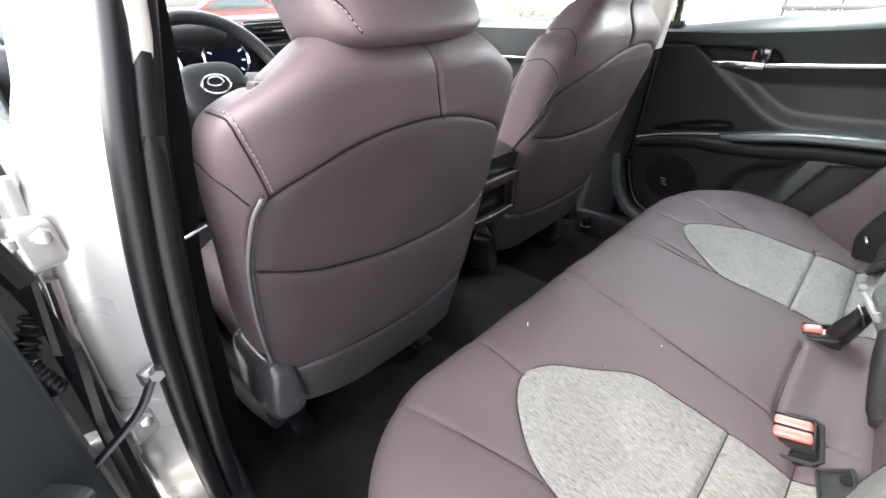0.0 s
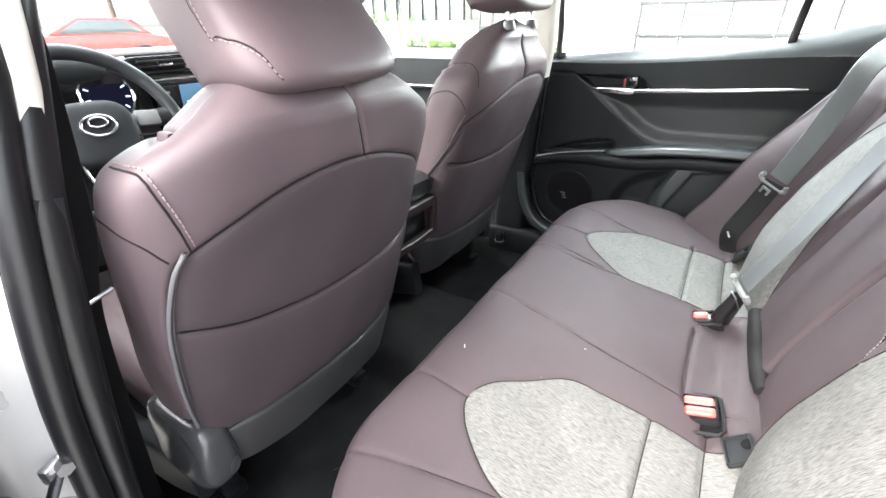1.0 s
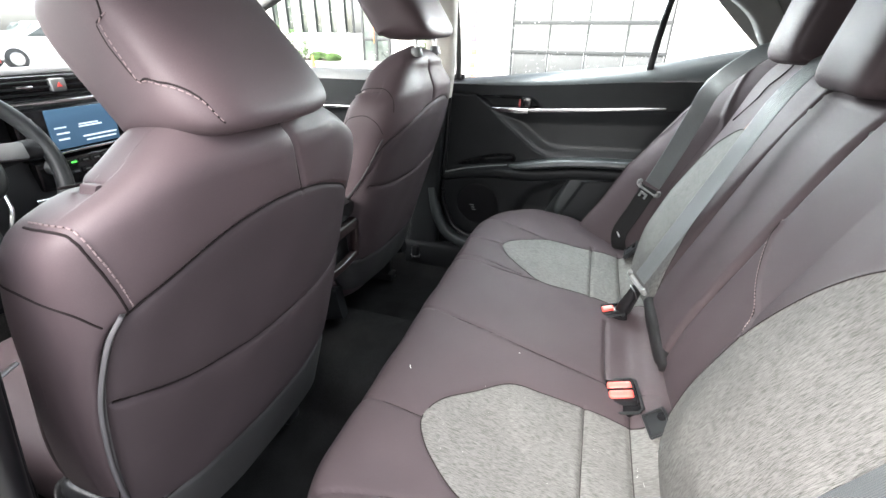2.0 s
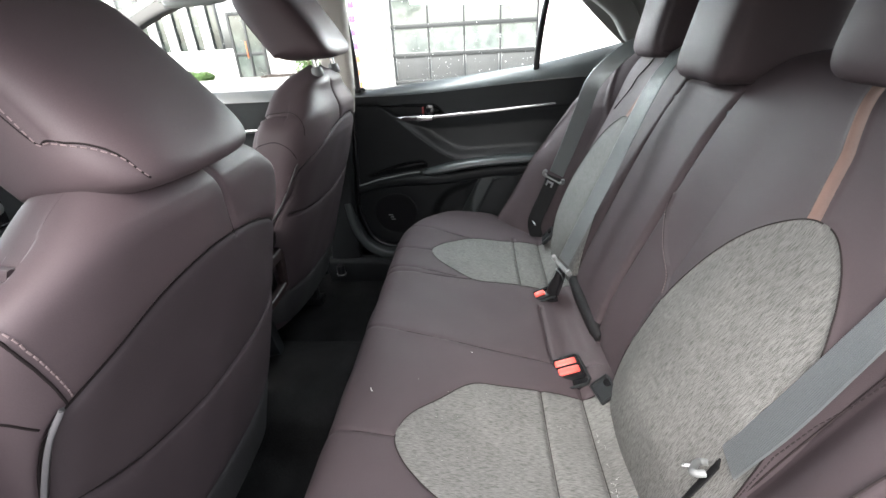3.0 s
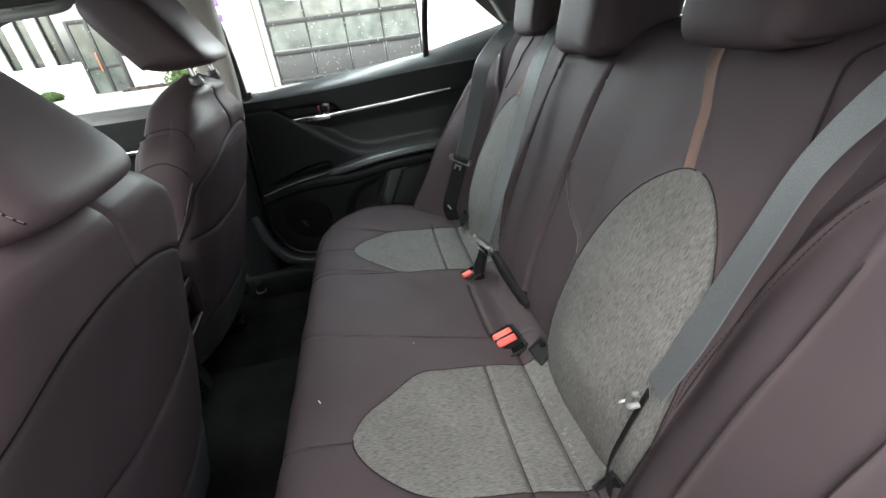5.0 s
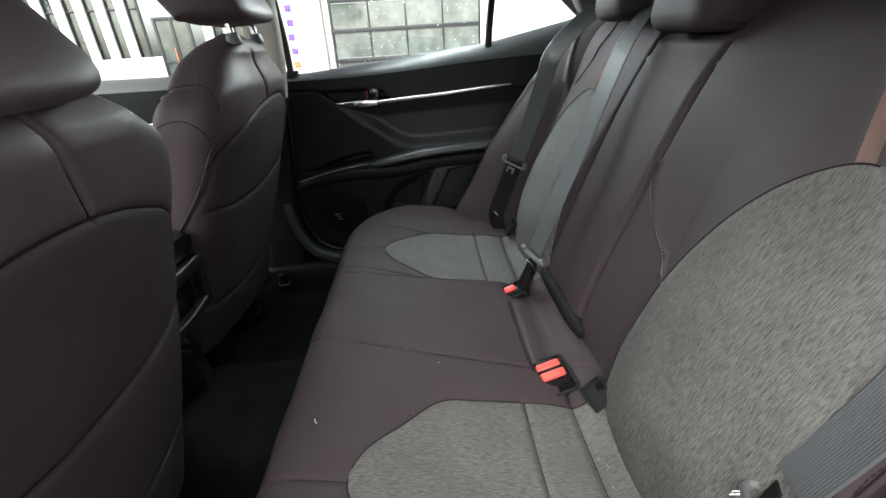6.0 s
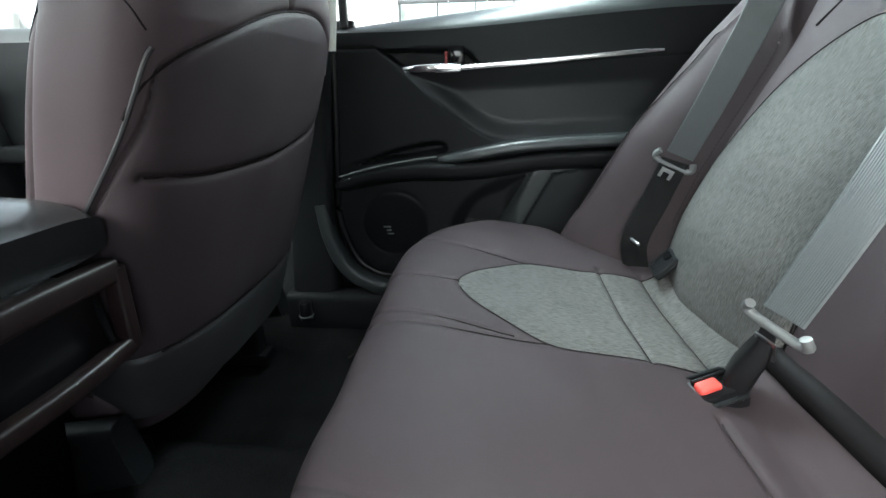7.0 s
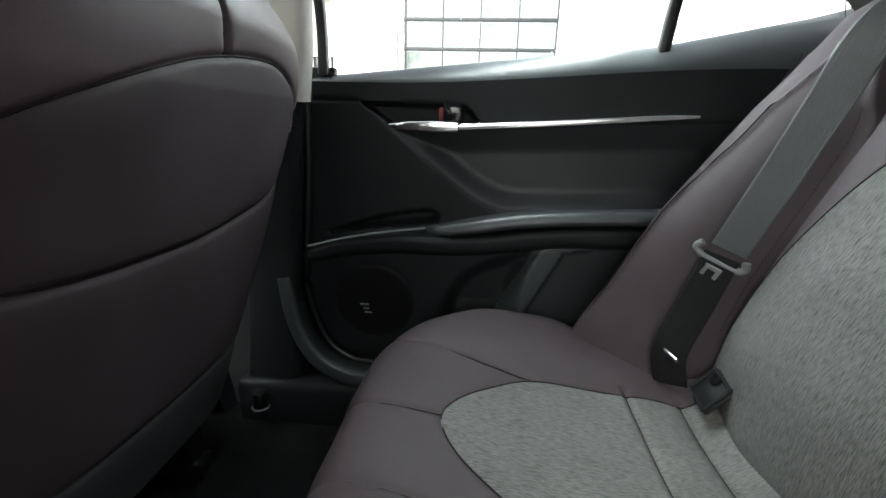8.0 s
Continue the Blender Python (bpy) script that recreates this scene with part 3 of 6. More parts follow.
    for i, (w, h) in enumerate(((0.018, 0.004), (0.012, 0.004), (0.016, 0.003))):
        part("speaker_mark", box((0.003, w, h), at(0.737, 0.478 - 0.004 * i, 0.592 - 0.009 * i), 0.0008), GREYPLASTIC, door, "small grey mark on the speaker")
    return door


def side_glass():
    pane("door_window", ((0.788, 0.545, 1.035), (0.788, -0.055, 1.085), (0.618, -0.075, 1.36), (0.618, 0.545, 1.375)), "clear side window of the rear door", bulge=0.02)
    pane("quarter_window", ((0.788, -0.075, 1.085), (0.760, -0.345, 1.15), (0.66, -0.27, 1.27), (0.618, -0.095, 1.355)), "small fixed quarter window", bulge=0.012)
    bm = bar([(0.762, -0.060, 1.085), (0.748, -0.066, 1.18), (0.700, -0.074, 1.28), (0.62, -0.085, 1.37)], [0.020, 0.018], [0.02, 0.02])
    tagged(part("window_divider", bm, RUBBER), "black bar between door window and quarter window", "trim", kind="structure")
    pane("front_door_window", ((0.795, 1.72, 1.03), (0.788, 0.62, 1.03), (0.618, 0.60, 1.375), (0.645, 1.12, 1.345)), "clear side window of the front passenger door", bulge=0.02)
    bm = bar([(0.752, 0.548, 1.045), (0.742, 0.546, 1.15), (0.69, 0.543, 1.28), (0.615, 0.54, 1.375)], [0.018, 0.016], [0.02, 0.02])
    tagged(part("window_channel", bm, RUBBER), "black rubber channel at the window's front edge", "trim", kind="structure")


def front_doors():
    for side in (1, -1):
        d = thing("front_door", "black-trimmed front door with a chrome strip, closed", "car door", (side * 0.74, 1.1, 0.35))
        n, k = 40, 40
        Y, Z = np.meshgrid(np.linspace(0.66, 1.62, n), np.linspace(0.36, 1.03, k), indexing="ij")
        X = 0.735 + 0.014 * np.exp(-((Z - 0.87) / 0.05) ** 2)
        P = np.stack([side * X, Y, Z], 2)
        F = grid_faces(n, k, False)
        raw("trim_panel", P.reshape(-1, 3), F[:, ::-1] if side > 0 else F, BLACK, d, "black moulded door trim")
        ys = np.linspace(0.66, 1.62, 30)
        rows = [np.stack([np.full(30, side * (0.735 + 0.045 * s)), ys, 1.02 + 0.045 * math.sin(s * math.pi / 2) + 0 * ys], 1) for s in np.linspace(0, 1, 8)]
        L = np.stack(rows, 1)
        F = grid_faces(30, 8, False)
        raw("window_ledge", L.reshape(-1, 3), F[:, ::-1] if side > 0 else F, LITTRIM, d, "soft black ledge under the window")
        part("chrome_strip", bar([(side * 0.728, 1.30, 0.925), (side * 0.728, 1.0, 0.930), (side * 0.728, 0.72, 0.936)], [0.012, 0.012], [0.006, 0.006]), CHROME, d, "thin satin chrome strip")
        part("arm_rest", bar([(side * 0.70, 1.40, 0.78), (side * 0.69, 1.05, 0.78), (side * 0.70, 0.68, 0.77)], [0.04, 0.05], [0.08, 0.09]), BLACK, d)
        part("outer_skin", box((0.02, 0.98, 0.70), at(side * 0.86, 1.14, 0.69), 0.006), PAINT, d, "silver painted outer skin")


ground_sheet()
floor_pan()
roof()
shelf_and_ends()
pillars()
windows()
rear_door("closed black-trimmed rear door with chrome strip and handle", (0.74, 0.1, 0.36))
side_glass()
front_doors()


# ---- rear bench ----
BENCH = curve([(-0.20, 0.540), (-0.16, 0.575), (-0.125, 0.598), (-0.09, 0.598), (-0.055, 0.582), (0.0, 0.594), (0.15, 0.619), (0.27, 0.638), (0.335, 0.645), (0.375, 0.640), (0.395, 0.616), (0.402, 0.575), (0.396, 0.50), (0.388, 0.40), (0.384, 0.33)], 10)


def bench_cushion():
    bench = thing("rear_bench_cushion", "mauve bench cushion with two grey heather inserts", "car seat", (0, 0.1, 0.30))
    nu, nv = 420, 260
    run = np.concatenate([[0], np.cumsum(np.linalg.norm(np.diff(BENCH, axis=0), axis=1))])
    s = np.linspace(0, run[-1], nv)
    py, pz = np.interp(s, run, BENCH[:, 0]), np.interp(s, run, BENCH[:, 1])
    a = np.linspace(-1, 1, nu)
    x = 0.705 * np.sign(a) * (1 - (1 - np.abs(a)) ** 1.15)
    X, Y = np.meshgrid(x, py, indexing="ij")
    Z = np.broadcast_to(pz, X.shape).copy()
    ax = np.abs(X)
    Y = Y - 0.26 * np.clip((ax - 0.42) / 0.285, 0, 1) ** 2.4 * ease(Y, -0.05, 0.34)
    out = np.clip((ax - 0.60) / 0.105, 0, 1)
    Z = Z - 0.10 * (1 - np.sqrt(np.clip(1 - out ** 2, 0, 1)))
    Z = Z + 0.010 * np.exp(-((ax - 0.53) / 0.07) ** 2) * ease(Y, 0.40, 0.2) - 0.006 * np.exp(-((ax - 0.32) / 0.12) ** 2) * ease(Y, 0.30, 0.2)
    P = np.stack([X, Y, Z], 2)

    def shield(side):
        c = [(0.330, 0.278), (0.372, 0.262), (0.412, 0.222), (0.440, 0.178), (0.452, 0.12), (0.458, 0.03), (0.465, -0.06), (0.468, -0.30),
             (0.190, -0.30), (0.192, -0.06), (0.192, 0.03), (0.190, 0.10), (0.194, 0.155), (0.232, 0.205), (0.280, 0.256)]
        return curve([(side * p, q) for p, q in c], 6, True)

    def plan(outline):
        return lambda p: np.where(p[:, 2] > 0.5, inside(p[:, :2], outline), 1.0)

    drawn = []

    def line(pts):
        c = curve(pts, 8)
        drawn.append(pts)
        return lambda p: along(p[:, :2], c)
    regions = [("insert", plan(shield(-1)), HEATHER, "grey heather fabric insert"), ("insert", plan(shield(1)), HEATHER, "grey heather fabric insert")]
    seams = [line([(-0.030, 0.42), (-0.050, 0.36), (-0.085, 0.16), (-0.108, -0.01), (-0.12, -0.10)]),
             line([(0.196, 0.42), (0.193, 0.30), (0.192, 0.16)]), line([(0.226, 0.42), (0.222, 0.36), (0.21, 0.26), (0.20, 0.20)]),
             line([(-0.325, 0.42), (-0.328, 0.36), (-0.335, 0.278)]), line([(0.345, 0.42), (0.342, 0.36), (0.335, 0.278)]),
             line([(-0.52, 0.44), (-0.495, 0.34), (-0.455, 0.20), (-0.447, 0.165)]), line([(0.52, 0.44), (0.495, 0.34), (0.455, 0.20), (0.447, 0.165)]),
             (line([(-0.47, 0.027), (-0.192, 0.027)]), 2.2), (line([(0.47, 0.027), (0.192, 0.027)]), 2.2),
             (line([(-0.115, -0.014), (-0.06, -0.010), (0.06, -0.010), (0.10, -0.012)]), 2.5), (line([(-0.47, -0.052), (-0.12, -0.052)]), 2.6), (line([(0.47, -0.052), (0.15, -0.052)]), 2.6)]
    soft(bench, P, False, "cover", CLOTHBACK, regions, seams, "mauve cloth cushion cover")
    seam_shade_lines(bench, drawn, (0, 1), lambda v: (v[:, 2] > 0.56), (0, 0, 0.0002), 0.0008)
    for sd in (-1, 1):
        seam_shade_lines(bench, [shield(sd)[:-1]], (0, 1), lambda v: v[:, 2] > 0.56, (0, 0, 0.0003), 0.0010)
    return bench


def back_y(z):
    return -0.25 + 0.40 * (1.0 - z)


def bench_back():
    """The bench's backrest: two outer seats, a middle one, side bolsters and three head rests."""
    seat = thing("folding_rear_seat", "mauve bench backrest with grey heather inserts and head rests", "car seat", (0, -0.15, 0.56))
    prof = curve([(-0.045, 0.50), (-0.035, 0.56), (-0.018, 0.62), (-0.004, 0.70), (0.0, 0.80), (0.0, 0.90), (0.0, 1.0), (-0.004, 1.08), (-0.018, 1.13), (-0.05, 1.155), (-0.11, 1.16), (-0.17, 1.13)], 8)
    run = np.concatenate([[0], np.cumsum(np.linalg.norm(np.diff(prof, axis=0), axis=1))])

    def slab(x0, x1, nu, nv, rise=0.0, edge=0.014, top=0.0, cx=None):
        s = np.linspace(0, run[-1], nv)
        dy, z = np.interp(s, run, prof[:, 0]), np.interp(s, run, prof[:, 1])
        z = z + top * ease(z, 1.0, 1.1)
        u = np.linspace(0, 1, nu)
        x = x0 + (x1 - x0) * u
        d = np.minimum(x - x0, x1 - x)
        r = np.clip(1 - d / edge, 0, 1)
        back = -edge * 1.2 * (1 - np.sqrt(np.clip(1 - r ** 2, 0, 1)))
        X, DY = np.meshgrid(x, dy, indexing="ij")
        Z = np.broadcast_to(z, X.shape)
        Y = back_y(np.minimum(Z, 1.16)) + DY + rise + back[:, None]
        if cx is not None:
            c = np.clip(np.abs(X - cx) / 0.185, 0, 1)
            Y = Y + np.interp(Z, [0.50, 0.60, 0.70, 0.80, 0.90, 1.00, 1.06], [0.015, 0.032, 0.042, 0.040, 0.026, 0.008, 0.0]) * (1 - c ** 2.5)
        return np.stack([X, Y, Z.copy()], 2)

    def shield(cx, wide=1.0):
        half = [(0.0, 1.0), (0.035, 0.990), (0.075, 0.955), (0.108, 0.90), (0.130, 0.83), (0.142, 0.75), (0.147, 0.66), (0.150, 0.50), (0.150, 0.40)]
        return curve([(cx + wide * p, q) for p, q in half] + [(cx - wide * p, q) for p, q in half[:0:-1]], 6, True)

    def face(outline):
        return lambda p: np.where((p[:, 2] < 1.15) & (p[:, 1] > back_y(p[:, 2]) - 0.06), inside(p[:, [0, 2]], outline), 1.0)

    def line(pts):
        c = curve(pts, 8)
        return lambda p: along(p[:, [0, 2]], c)
    for cx, x0, x1, name in ((-0.345, -0.53, -0.022, "outer_back"), (0.345, 0.19, 0.62, "outer_back")):
        P = slab(x0, x1, 190, 220, 0.0, cx=cx)
        slant = np.array([0.010, 0.046, 0.084, 0.114]) if cx < 0 else np.array([0.0, 0.0, -0.001, -0.001])
        high = np.array([0.99, 1.066, 1.12, 1.17])
        st = np.concatenate([np.stack([cx + slant - 0.0095, high], 1), np.stack([cx + slant + 0.0095, high], 1)[::-1]])
        regs = [("insert", face(shield(cx, 1.05)), HEATHER, "grey heather fabric insert"), ("stripe", face(st), STRIPE, "brown cloth stripe")]
        fold = [(-0.034, 0.925), (-0.042, 0.898), (-0.091, 0.855), (-0.155, 0.825), (-0.205, 0.808)]
        seams = [(line(fold), 1.3)] if cx < 0 else []
        soft(seat, P, False, name, CLOTHBACK, regs, seams, "mauve outer seat back")
        front = lambda v: v[:, 1] > back_y(v[:, 2]) - 0.06
        seam_shade_lines(seat, [shield(cx, 1.05)[:-1]] + ([fold] if cx < 0 else []), (0, 2), front, (0, 0.0003, 0), 0.0010)
        if cx < 0:
            stitches("fold_stitching", laid(curve([(a + 0.006, b + 0.003) for a, b in fold], 10), (0, 2), front, (0, 0.0012, 0)), seat, r=0.0007)
    P = slab(-0.022, 0.192, 90, 170, 0.006, 0.014, top=-0.03)
    soft(seat, P, False, "middle_back", CLOTHBACK, [], [lambda p: np.abs(p[:, 2] - 1.095)], "mauve middle seat back")
    part("lower_roll", tube([(-0.052, -0.122, 0.606), (-0.036, -0.116, 0.610), (0.08, -0.110, 0.613), (0.188, -0.110, 0.612)], [0.006, 0.012, 0.015, 0.015, 0.015, 0.014], 16, squash=1.15), BLACKCLOTH, seat, "dark padded roll under the middle back")
    for side in (1, -1):
        edge = [(side * 0.465, -0.365, 1.150), (side * 0.441, -0.327, 1.137), (side * 0.434, -0.315, 1.124), (side * 0.438, -0.303, 1.106), (side * 0.447, -0.288, 1.084), (side * 0.455, -0.273, 1.05), (side * 0.480, -0.247, 1.00)]
        part("edge_piping", tube(edge, 0.0017, 8), SEAM, seat, "dark piping beside the shoulder")
    # side bolsters against the doors
    for side in (1, -1):
        n, k = 70, 110
        t = np.linspace(0, 1, n)
        zz = np.linspace(0.52, 1.165, k)
        T, Zb = np.meshgrid(t, zz, indexing="ij")
        fwd = np.interp(Zb, [0.52, 0.64, 0.70, 0.83, 0.90, 1.0, 1.06, 1.13, 1.165], [0.175, 0.165, 0.150, 0.138, 0.118, 0.090, 0.062, 0.034, -0.01])
        peak, power, sunk = (0.60, 1.9, 0.025) if side > 0 else (0.34, 2.0, 0.006)
        fwd = fwd if side > 0 else 0.26 * fwd
        f = np.where(T < peak, 0.02 + 0.98 * (1 - (1 - np.minimum(T, peak) / peak) ** power), np.sqrt(np.clip(1 - ((T - peak) / (1 - peak)) ** 2, 0, 1)))
        inner = np.interp(Zb, [0.52, 0.75, 1.0, 1.165], [0.500, 0.495, 0.500, 0.535]) - (0.012 if side < 0 else 0.0)
        Xb = side * (inner + (0.712 - 0.02 * ease(Zb, 0.9, 1.165) - inner) * T)
        Yb = back_y(Zb) - sunk + (fwd + sunk) * f
        P = np.stack([Xb, Yb, Zb], 2)
        s1 = curve([(0.505, 0.50), (0.504, 0.75), (0.506, 0.90), (0.512, 0.97), (0.526, 1.008), (0.541, 1.041), (0.566, 1.10), (0.585, 1.16)], 8)
        s2 = curve([(0.620, 0.50), (0.617, 0.82), (0.610, 0.909), (0.602, 0.953), (0.600, 0.996), (0.596, 1.024), (0.590, 1.16)], 8)
        if side < 0:
            s1 = curve([(0.496, 0.50), (0.497, 0.80), (0.500, 0.90), (0.511, 0.962), (0.528, 1.018), (0.541, 1.045), (0.566, 1.10), (0.585, 1.16)], 8)
            s2 = curve([(0.568, 0.50), (0.570, 0.83), (0.571, 0.91), (0.572, 0.975), (0.570, 1.012), (0.562, 1.16)], 8)
        s3 = curve([(0.684, 0.50), (0.682, 0.80), (0.682, 0.918), (0.672, 1.08)], 8) - np.array([0.026 if side < 0 else 0.0, 0.0])
        sm = [(lambda p, c=c: along(np.stack([np.abs(p[:, 0]), p[:, 2]], 1), c), k) for c, k in ((s1, 1.8), (s2, 0.8 if side < 0 else 1.4), (s3, 1.0))]
        soft(seat, P, False, "side_bolster", CLOTHBACK, [], sm, "mauve side bolster", flip=side < 0)
        seam_shade_lines(seat, [[(side * a, b) for a, b in c[::8]] for c in (s1, s2, s3)], (0, 2), lambda v: v[:, 2] > 0.5, (0, 0.0006, 0), 0.0011)
        st = np.array([(side * (a + 0.007), b) for a, b in s1[::3]])
        stitches("bolster_stitching", laid(st, (0, 2), lambda v: v[:, 2] > 0.5, (0, 0.0008, 0)), seat, SEAM, 0.0065, 0.0042, 0.0006)
    return seat


def cushion_block(w, d, h, nx=48, nz=40, n=3.0, taper=0.0, lean=0.0):
    """A closed, puffed head rest shape round the origin: rings round the vertical axis."""
    th = np.linspace(0, 2 * math.pi, nx, endpoint=False)
    ph = np.linspace(-math.pi / 2, math.pi / 2, nz)
    T, H = np.meshgrid(th, ph, indexing="ij")

    def sg(v, e):
        return np.sign(v) * np.abs(v) ** e
    e = 2 / n
    sz = sg(np.sin(H), e * 0.8)
    c = np.abs(np.cos(H)) ** (e * 0.8)
    k = 1 - taper * sz
    x = w / 2 * sg(np.cos(T), e) * c * k
    y = d / 2 * sg(np.sin(T), e) * c + lean * sz
    return np.stack([x, y, h / 2 * sz], 2)


def rear_headrests():
    for x, y, z, w, h in ((-0.327, -0.350, 1.245, 0.172, 0.215), (0.057, -0.350, 1.212, 0.195, 0.205), (0.335, -0.350, 1.245, 0.172, 0.215)):
        e = thing("head_rest", "mauve padded rear head rest on the bench", "head rest", (x, y, z - h / 2), group="rear head rests")
        P = cushion_block(w, 0.18, h, 64, 48, 4.8, taper=0.04, lean=-0.02) + np.array([x, y, z])
        soft(e, P, True, "pad", CLOTHBACK, [], [lambda p, c=x, w=w: np.abs(np.abs(p[:, 0] - c) - w * 0.43)], "", groove=0.002)
        for dx in (-0.06, 0.06):
            part("post", cylinder(0.007, 0.16, at(x + dx, y - 0.01, z - h / 2 - 0.03)), CHROME, e, "chrome post")


bench_cushion()
bench_back()
rear_headrests()


# ---- front seats ----
SIDE_ARCS = ([(0.160, 0.655, 1.045), (0.158, 0.628, 1.062), (0.155, 0.600, 1.076), (0.152, 0.555, 1.082), (0.148, 0.530, 1.058), (0.140, 0.518, 1.020)],
             [(0.112, 0.672, 0.975), (0.112, 0.646, 0.997), (0.112, 0.613, 1.011), (0.112, 0.580, 1.016), (0.112, 0.554, 1.002), (0.115, 0.534, 0.970)])
RECLINER = material("glossy_grey_plastic", (0.035, 0.035, 0.036), 0.25, vary=0.08, grain=1500, bump=0.1)


def front_seat(cx, dy, name, label, lifted):
    """A front seat in a fitted cover; cx: its middle; dy: how far forward it stands."""
    seat = thing(name, label, "car seat", (cx, 0.75 + dy, 0.30))
    zs = [0.500, 0.56, 0.62, 0.70, 0.80, 0.90, 0.96, 1.00, 1.020, 1.032, 1.042, 1.055, 1.073, 1.090, 1.103, 1.113, 1.119]
    ws = [0.205, 0.220, 0.230, 0.240, 0.247, 0.250, 0.250, 0.248, 0.243, 0.234, 0.218, 0.192, 0.160, 0.130, 0.098, 0.056, 0.012]
    ds = [0.200, 0.210, 0.212, 0.205, 0.185, 0.166, 0.154, 0.142, 0.136, 0.132, 0.129, 0.124, 0.116, 0.104, 0.086, 0.055, 0.012]
    if lifted:
        zs = [1.0 + 1.28 * (q - 1.0) if q > 1.0 else q for q in zs]
        ds = [q * float(np.interp(h, [0.8, 1.0, 1.15], [1.0, 1.10, 1.20])) for q, h in zip(ds, zs)]
    nu, nv = 380, 330
    zc = curve(np.stack([zs, ws, ds], 1), 10)
    run = np.concatenate([[0], np.cumsum(np.hypot(np.diff(zc[:, 0]), np.diff(zc[:, 1])))])
    s = np.linspace(0, run[-1], nv)
    z, w, d = (np.interp(s, run, zc[:, k]) for k in range(3))
    rear = 0.442 + dy + 0.17 * (np.maximum(z, 0.99) * -1 + 1.087) + (0.24 if cx < 0 else 0.32) * np.maximum(0.99 - z, 0) + np.clip(0.118 - d, 0, 1) / 2 + 0.022 * ease(z, 1.05, 1.115)
    bow = 0.018
    tt = np.linspace(0, 2 * math.pi, 20001)

    def sg(v, e):
        return np.sign(v) * np.abs(v) ** e
    steps = np.hypot(np.diff(0.24 * sg(np.cos(tt), 0.42)), np.diff(0.1 * sg(np.sin(tt), 0.42))) * np.where(np.sin(tt[1:]) > 0.6, 0.4, 1.0)
    steps = np.concatenate([[0], np.cumsum(steps)])
    th = np.interp(np.linspace(0, steps[-1], nu, endpoint=False), steps, tt)
    X = cx + w[None, :] * sg(np.cos(th), 0.42)[:, None]
    Y = rear[None, :] + d[None, :] / 2 + d[None, :] / 2 * sg(np.sin(th), 0.42)[:, None]
    Y = Y + bow * ((X - cx) / 0.25) ** 2 * np.where(np.sin(th)[:, None] < 0, 1, 0) - 0.024 * (1 - ((X - cx) / 0.25) ** 2) * np.where(np.sin(th)[:, None] > 0, 1, 0)
    Z = np.broadcast_to(z, X.shape).copy()
    P = np.stack([X, Y, Z], 2)
    mid = (rear + d / 2)

    def behind(p):
        return p[:, 1] < np.interp(p[:, 2], z, mid) - 0.012

    arch = np.vstack([curve([(-0.215, 0.42), (-0.232, 0.70), (-0.235, 0.85), (-0.226, 0.915), (-0.207, 0.940), (-0.16, 0.962), (-0.08, 0.986), (0, 0.994), (0.08, 0.986), (0.16, 0.962), (0.207, 0.940), (0.226, 0.915), (0.235, 0.85), (0.232, 0.70), (0.215, 0.42)], 8)])
    if lifted:
        arch = curve([(-0.215, 0.42), (-0.246, 0.70), (-0.250, 0.85), (-0.246, 0.900), (-0.222, 0.944), (-0.15, 0.980), (-0.08, 1.004), (-0.02, 1.018), (0.07, 1.027), (0.14, 1.018), (0.20, 0.992), (0.232, 0.94), (0.240, 0.85), (0.232, 0.70), (0.215, 0.42)], 8)
    low = np.array([(-0.4, 0.40), (0.4, 0.40), (0.4, 0.612), (0.0, 0.602), (-0.4, 0.612)])

    def rear_face(outline):
        def f(p):
            q = np.stack([p[:, 0] - cx, p[:, 2]], 1)
            depth = (p[:, 1] - (np.interp(p[:, 2], z, mid) - 0.03))
            if lifted:
                zipped = p[:, 1] - np.interp(p[:, 2], [0.60, 0.70, 0.780, 0.840, 0.888, 0.944, 0.985, 1.03], [0.80, 0.72, 0.665, 0.615, 0.577, 0.540, 0.522, 0.515])
                w_side = ease(cx - 0.205 - p[:, 0], 0.0, 0.03)
                depth = w_side * zipped + (1 - w_side) * depth
            return np.maximum(inside(q, outline), depth)
        return f

    def rear_line(pts):
        c = curve(pts, 8)

        def f(p):
            q = np.stack([p[:, 0] - cx, p[:, 2]], 1)
            return np.where(behind(p), along(q, c), 1.0)
        return f

    def front_line(pts):
        c = curve(pts, 8)

        def f(p):
            q = np.stack([p[:, 0] - cx, p[:, 2]], 1)
            return np.where(behind(p), 1.0, along(q, c))
        return f
    side = 1 if cx < 0 else -1
    regs = [("skirt", rear_face(low), SKIRT, "grey plastic lower seat shell"), ("back_panel", rear_face(arch), CLOTHBACK, "mauve back panel with a stretch pocket")]
    pocket = [(-0.23, 0.832), (-0.15, 0.806), (-0.05, 0.791), (0.05, 0.786), (0.15, 0.791), (0.23, 0.812)]
    if lifted:
        pocket = [(-0.23, 0.842), (-0.14, 0.830), (0, 0.830), (0.15, 0.850), (0.23, 0.880)]
    spine = [(-0.020, 1.12), (-0.012, 1.065), (-0.006, 1.02)] if lifted else [(0.008, 1.12), (0.022, 1.07), (0.043, 0.990)]
    yoke = [(-0.2, 1.06), (0, 1.035), (0.2, 1.06)]
    wings = [(-0.14, 0.5), (-0.15, 0.8), (-0.11, 1.0), (0, 1.045), (0.11, 1.0), (0.15, 0.8), (0.14, 0.5)]
    seams = [rear_line(pocket), rear_line(spine), front_line(yoke), front_line(wings),
             lambda p: np.abs(p[:, 1] - (np.interp(p[:, 2], z, mid) + 0.05)) + 0.5 * (p[:, 2] > 1.05)]
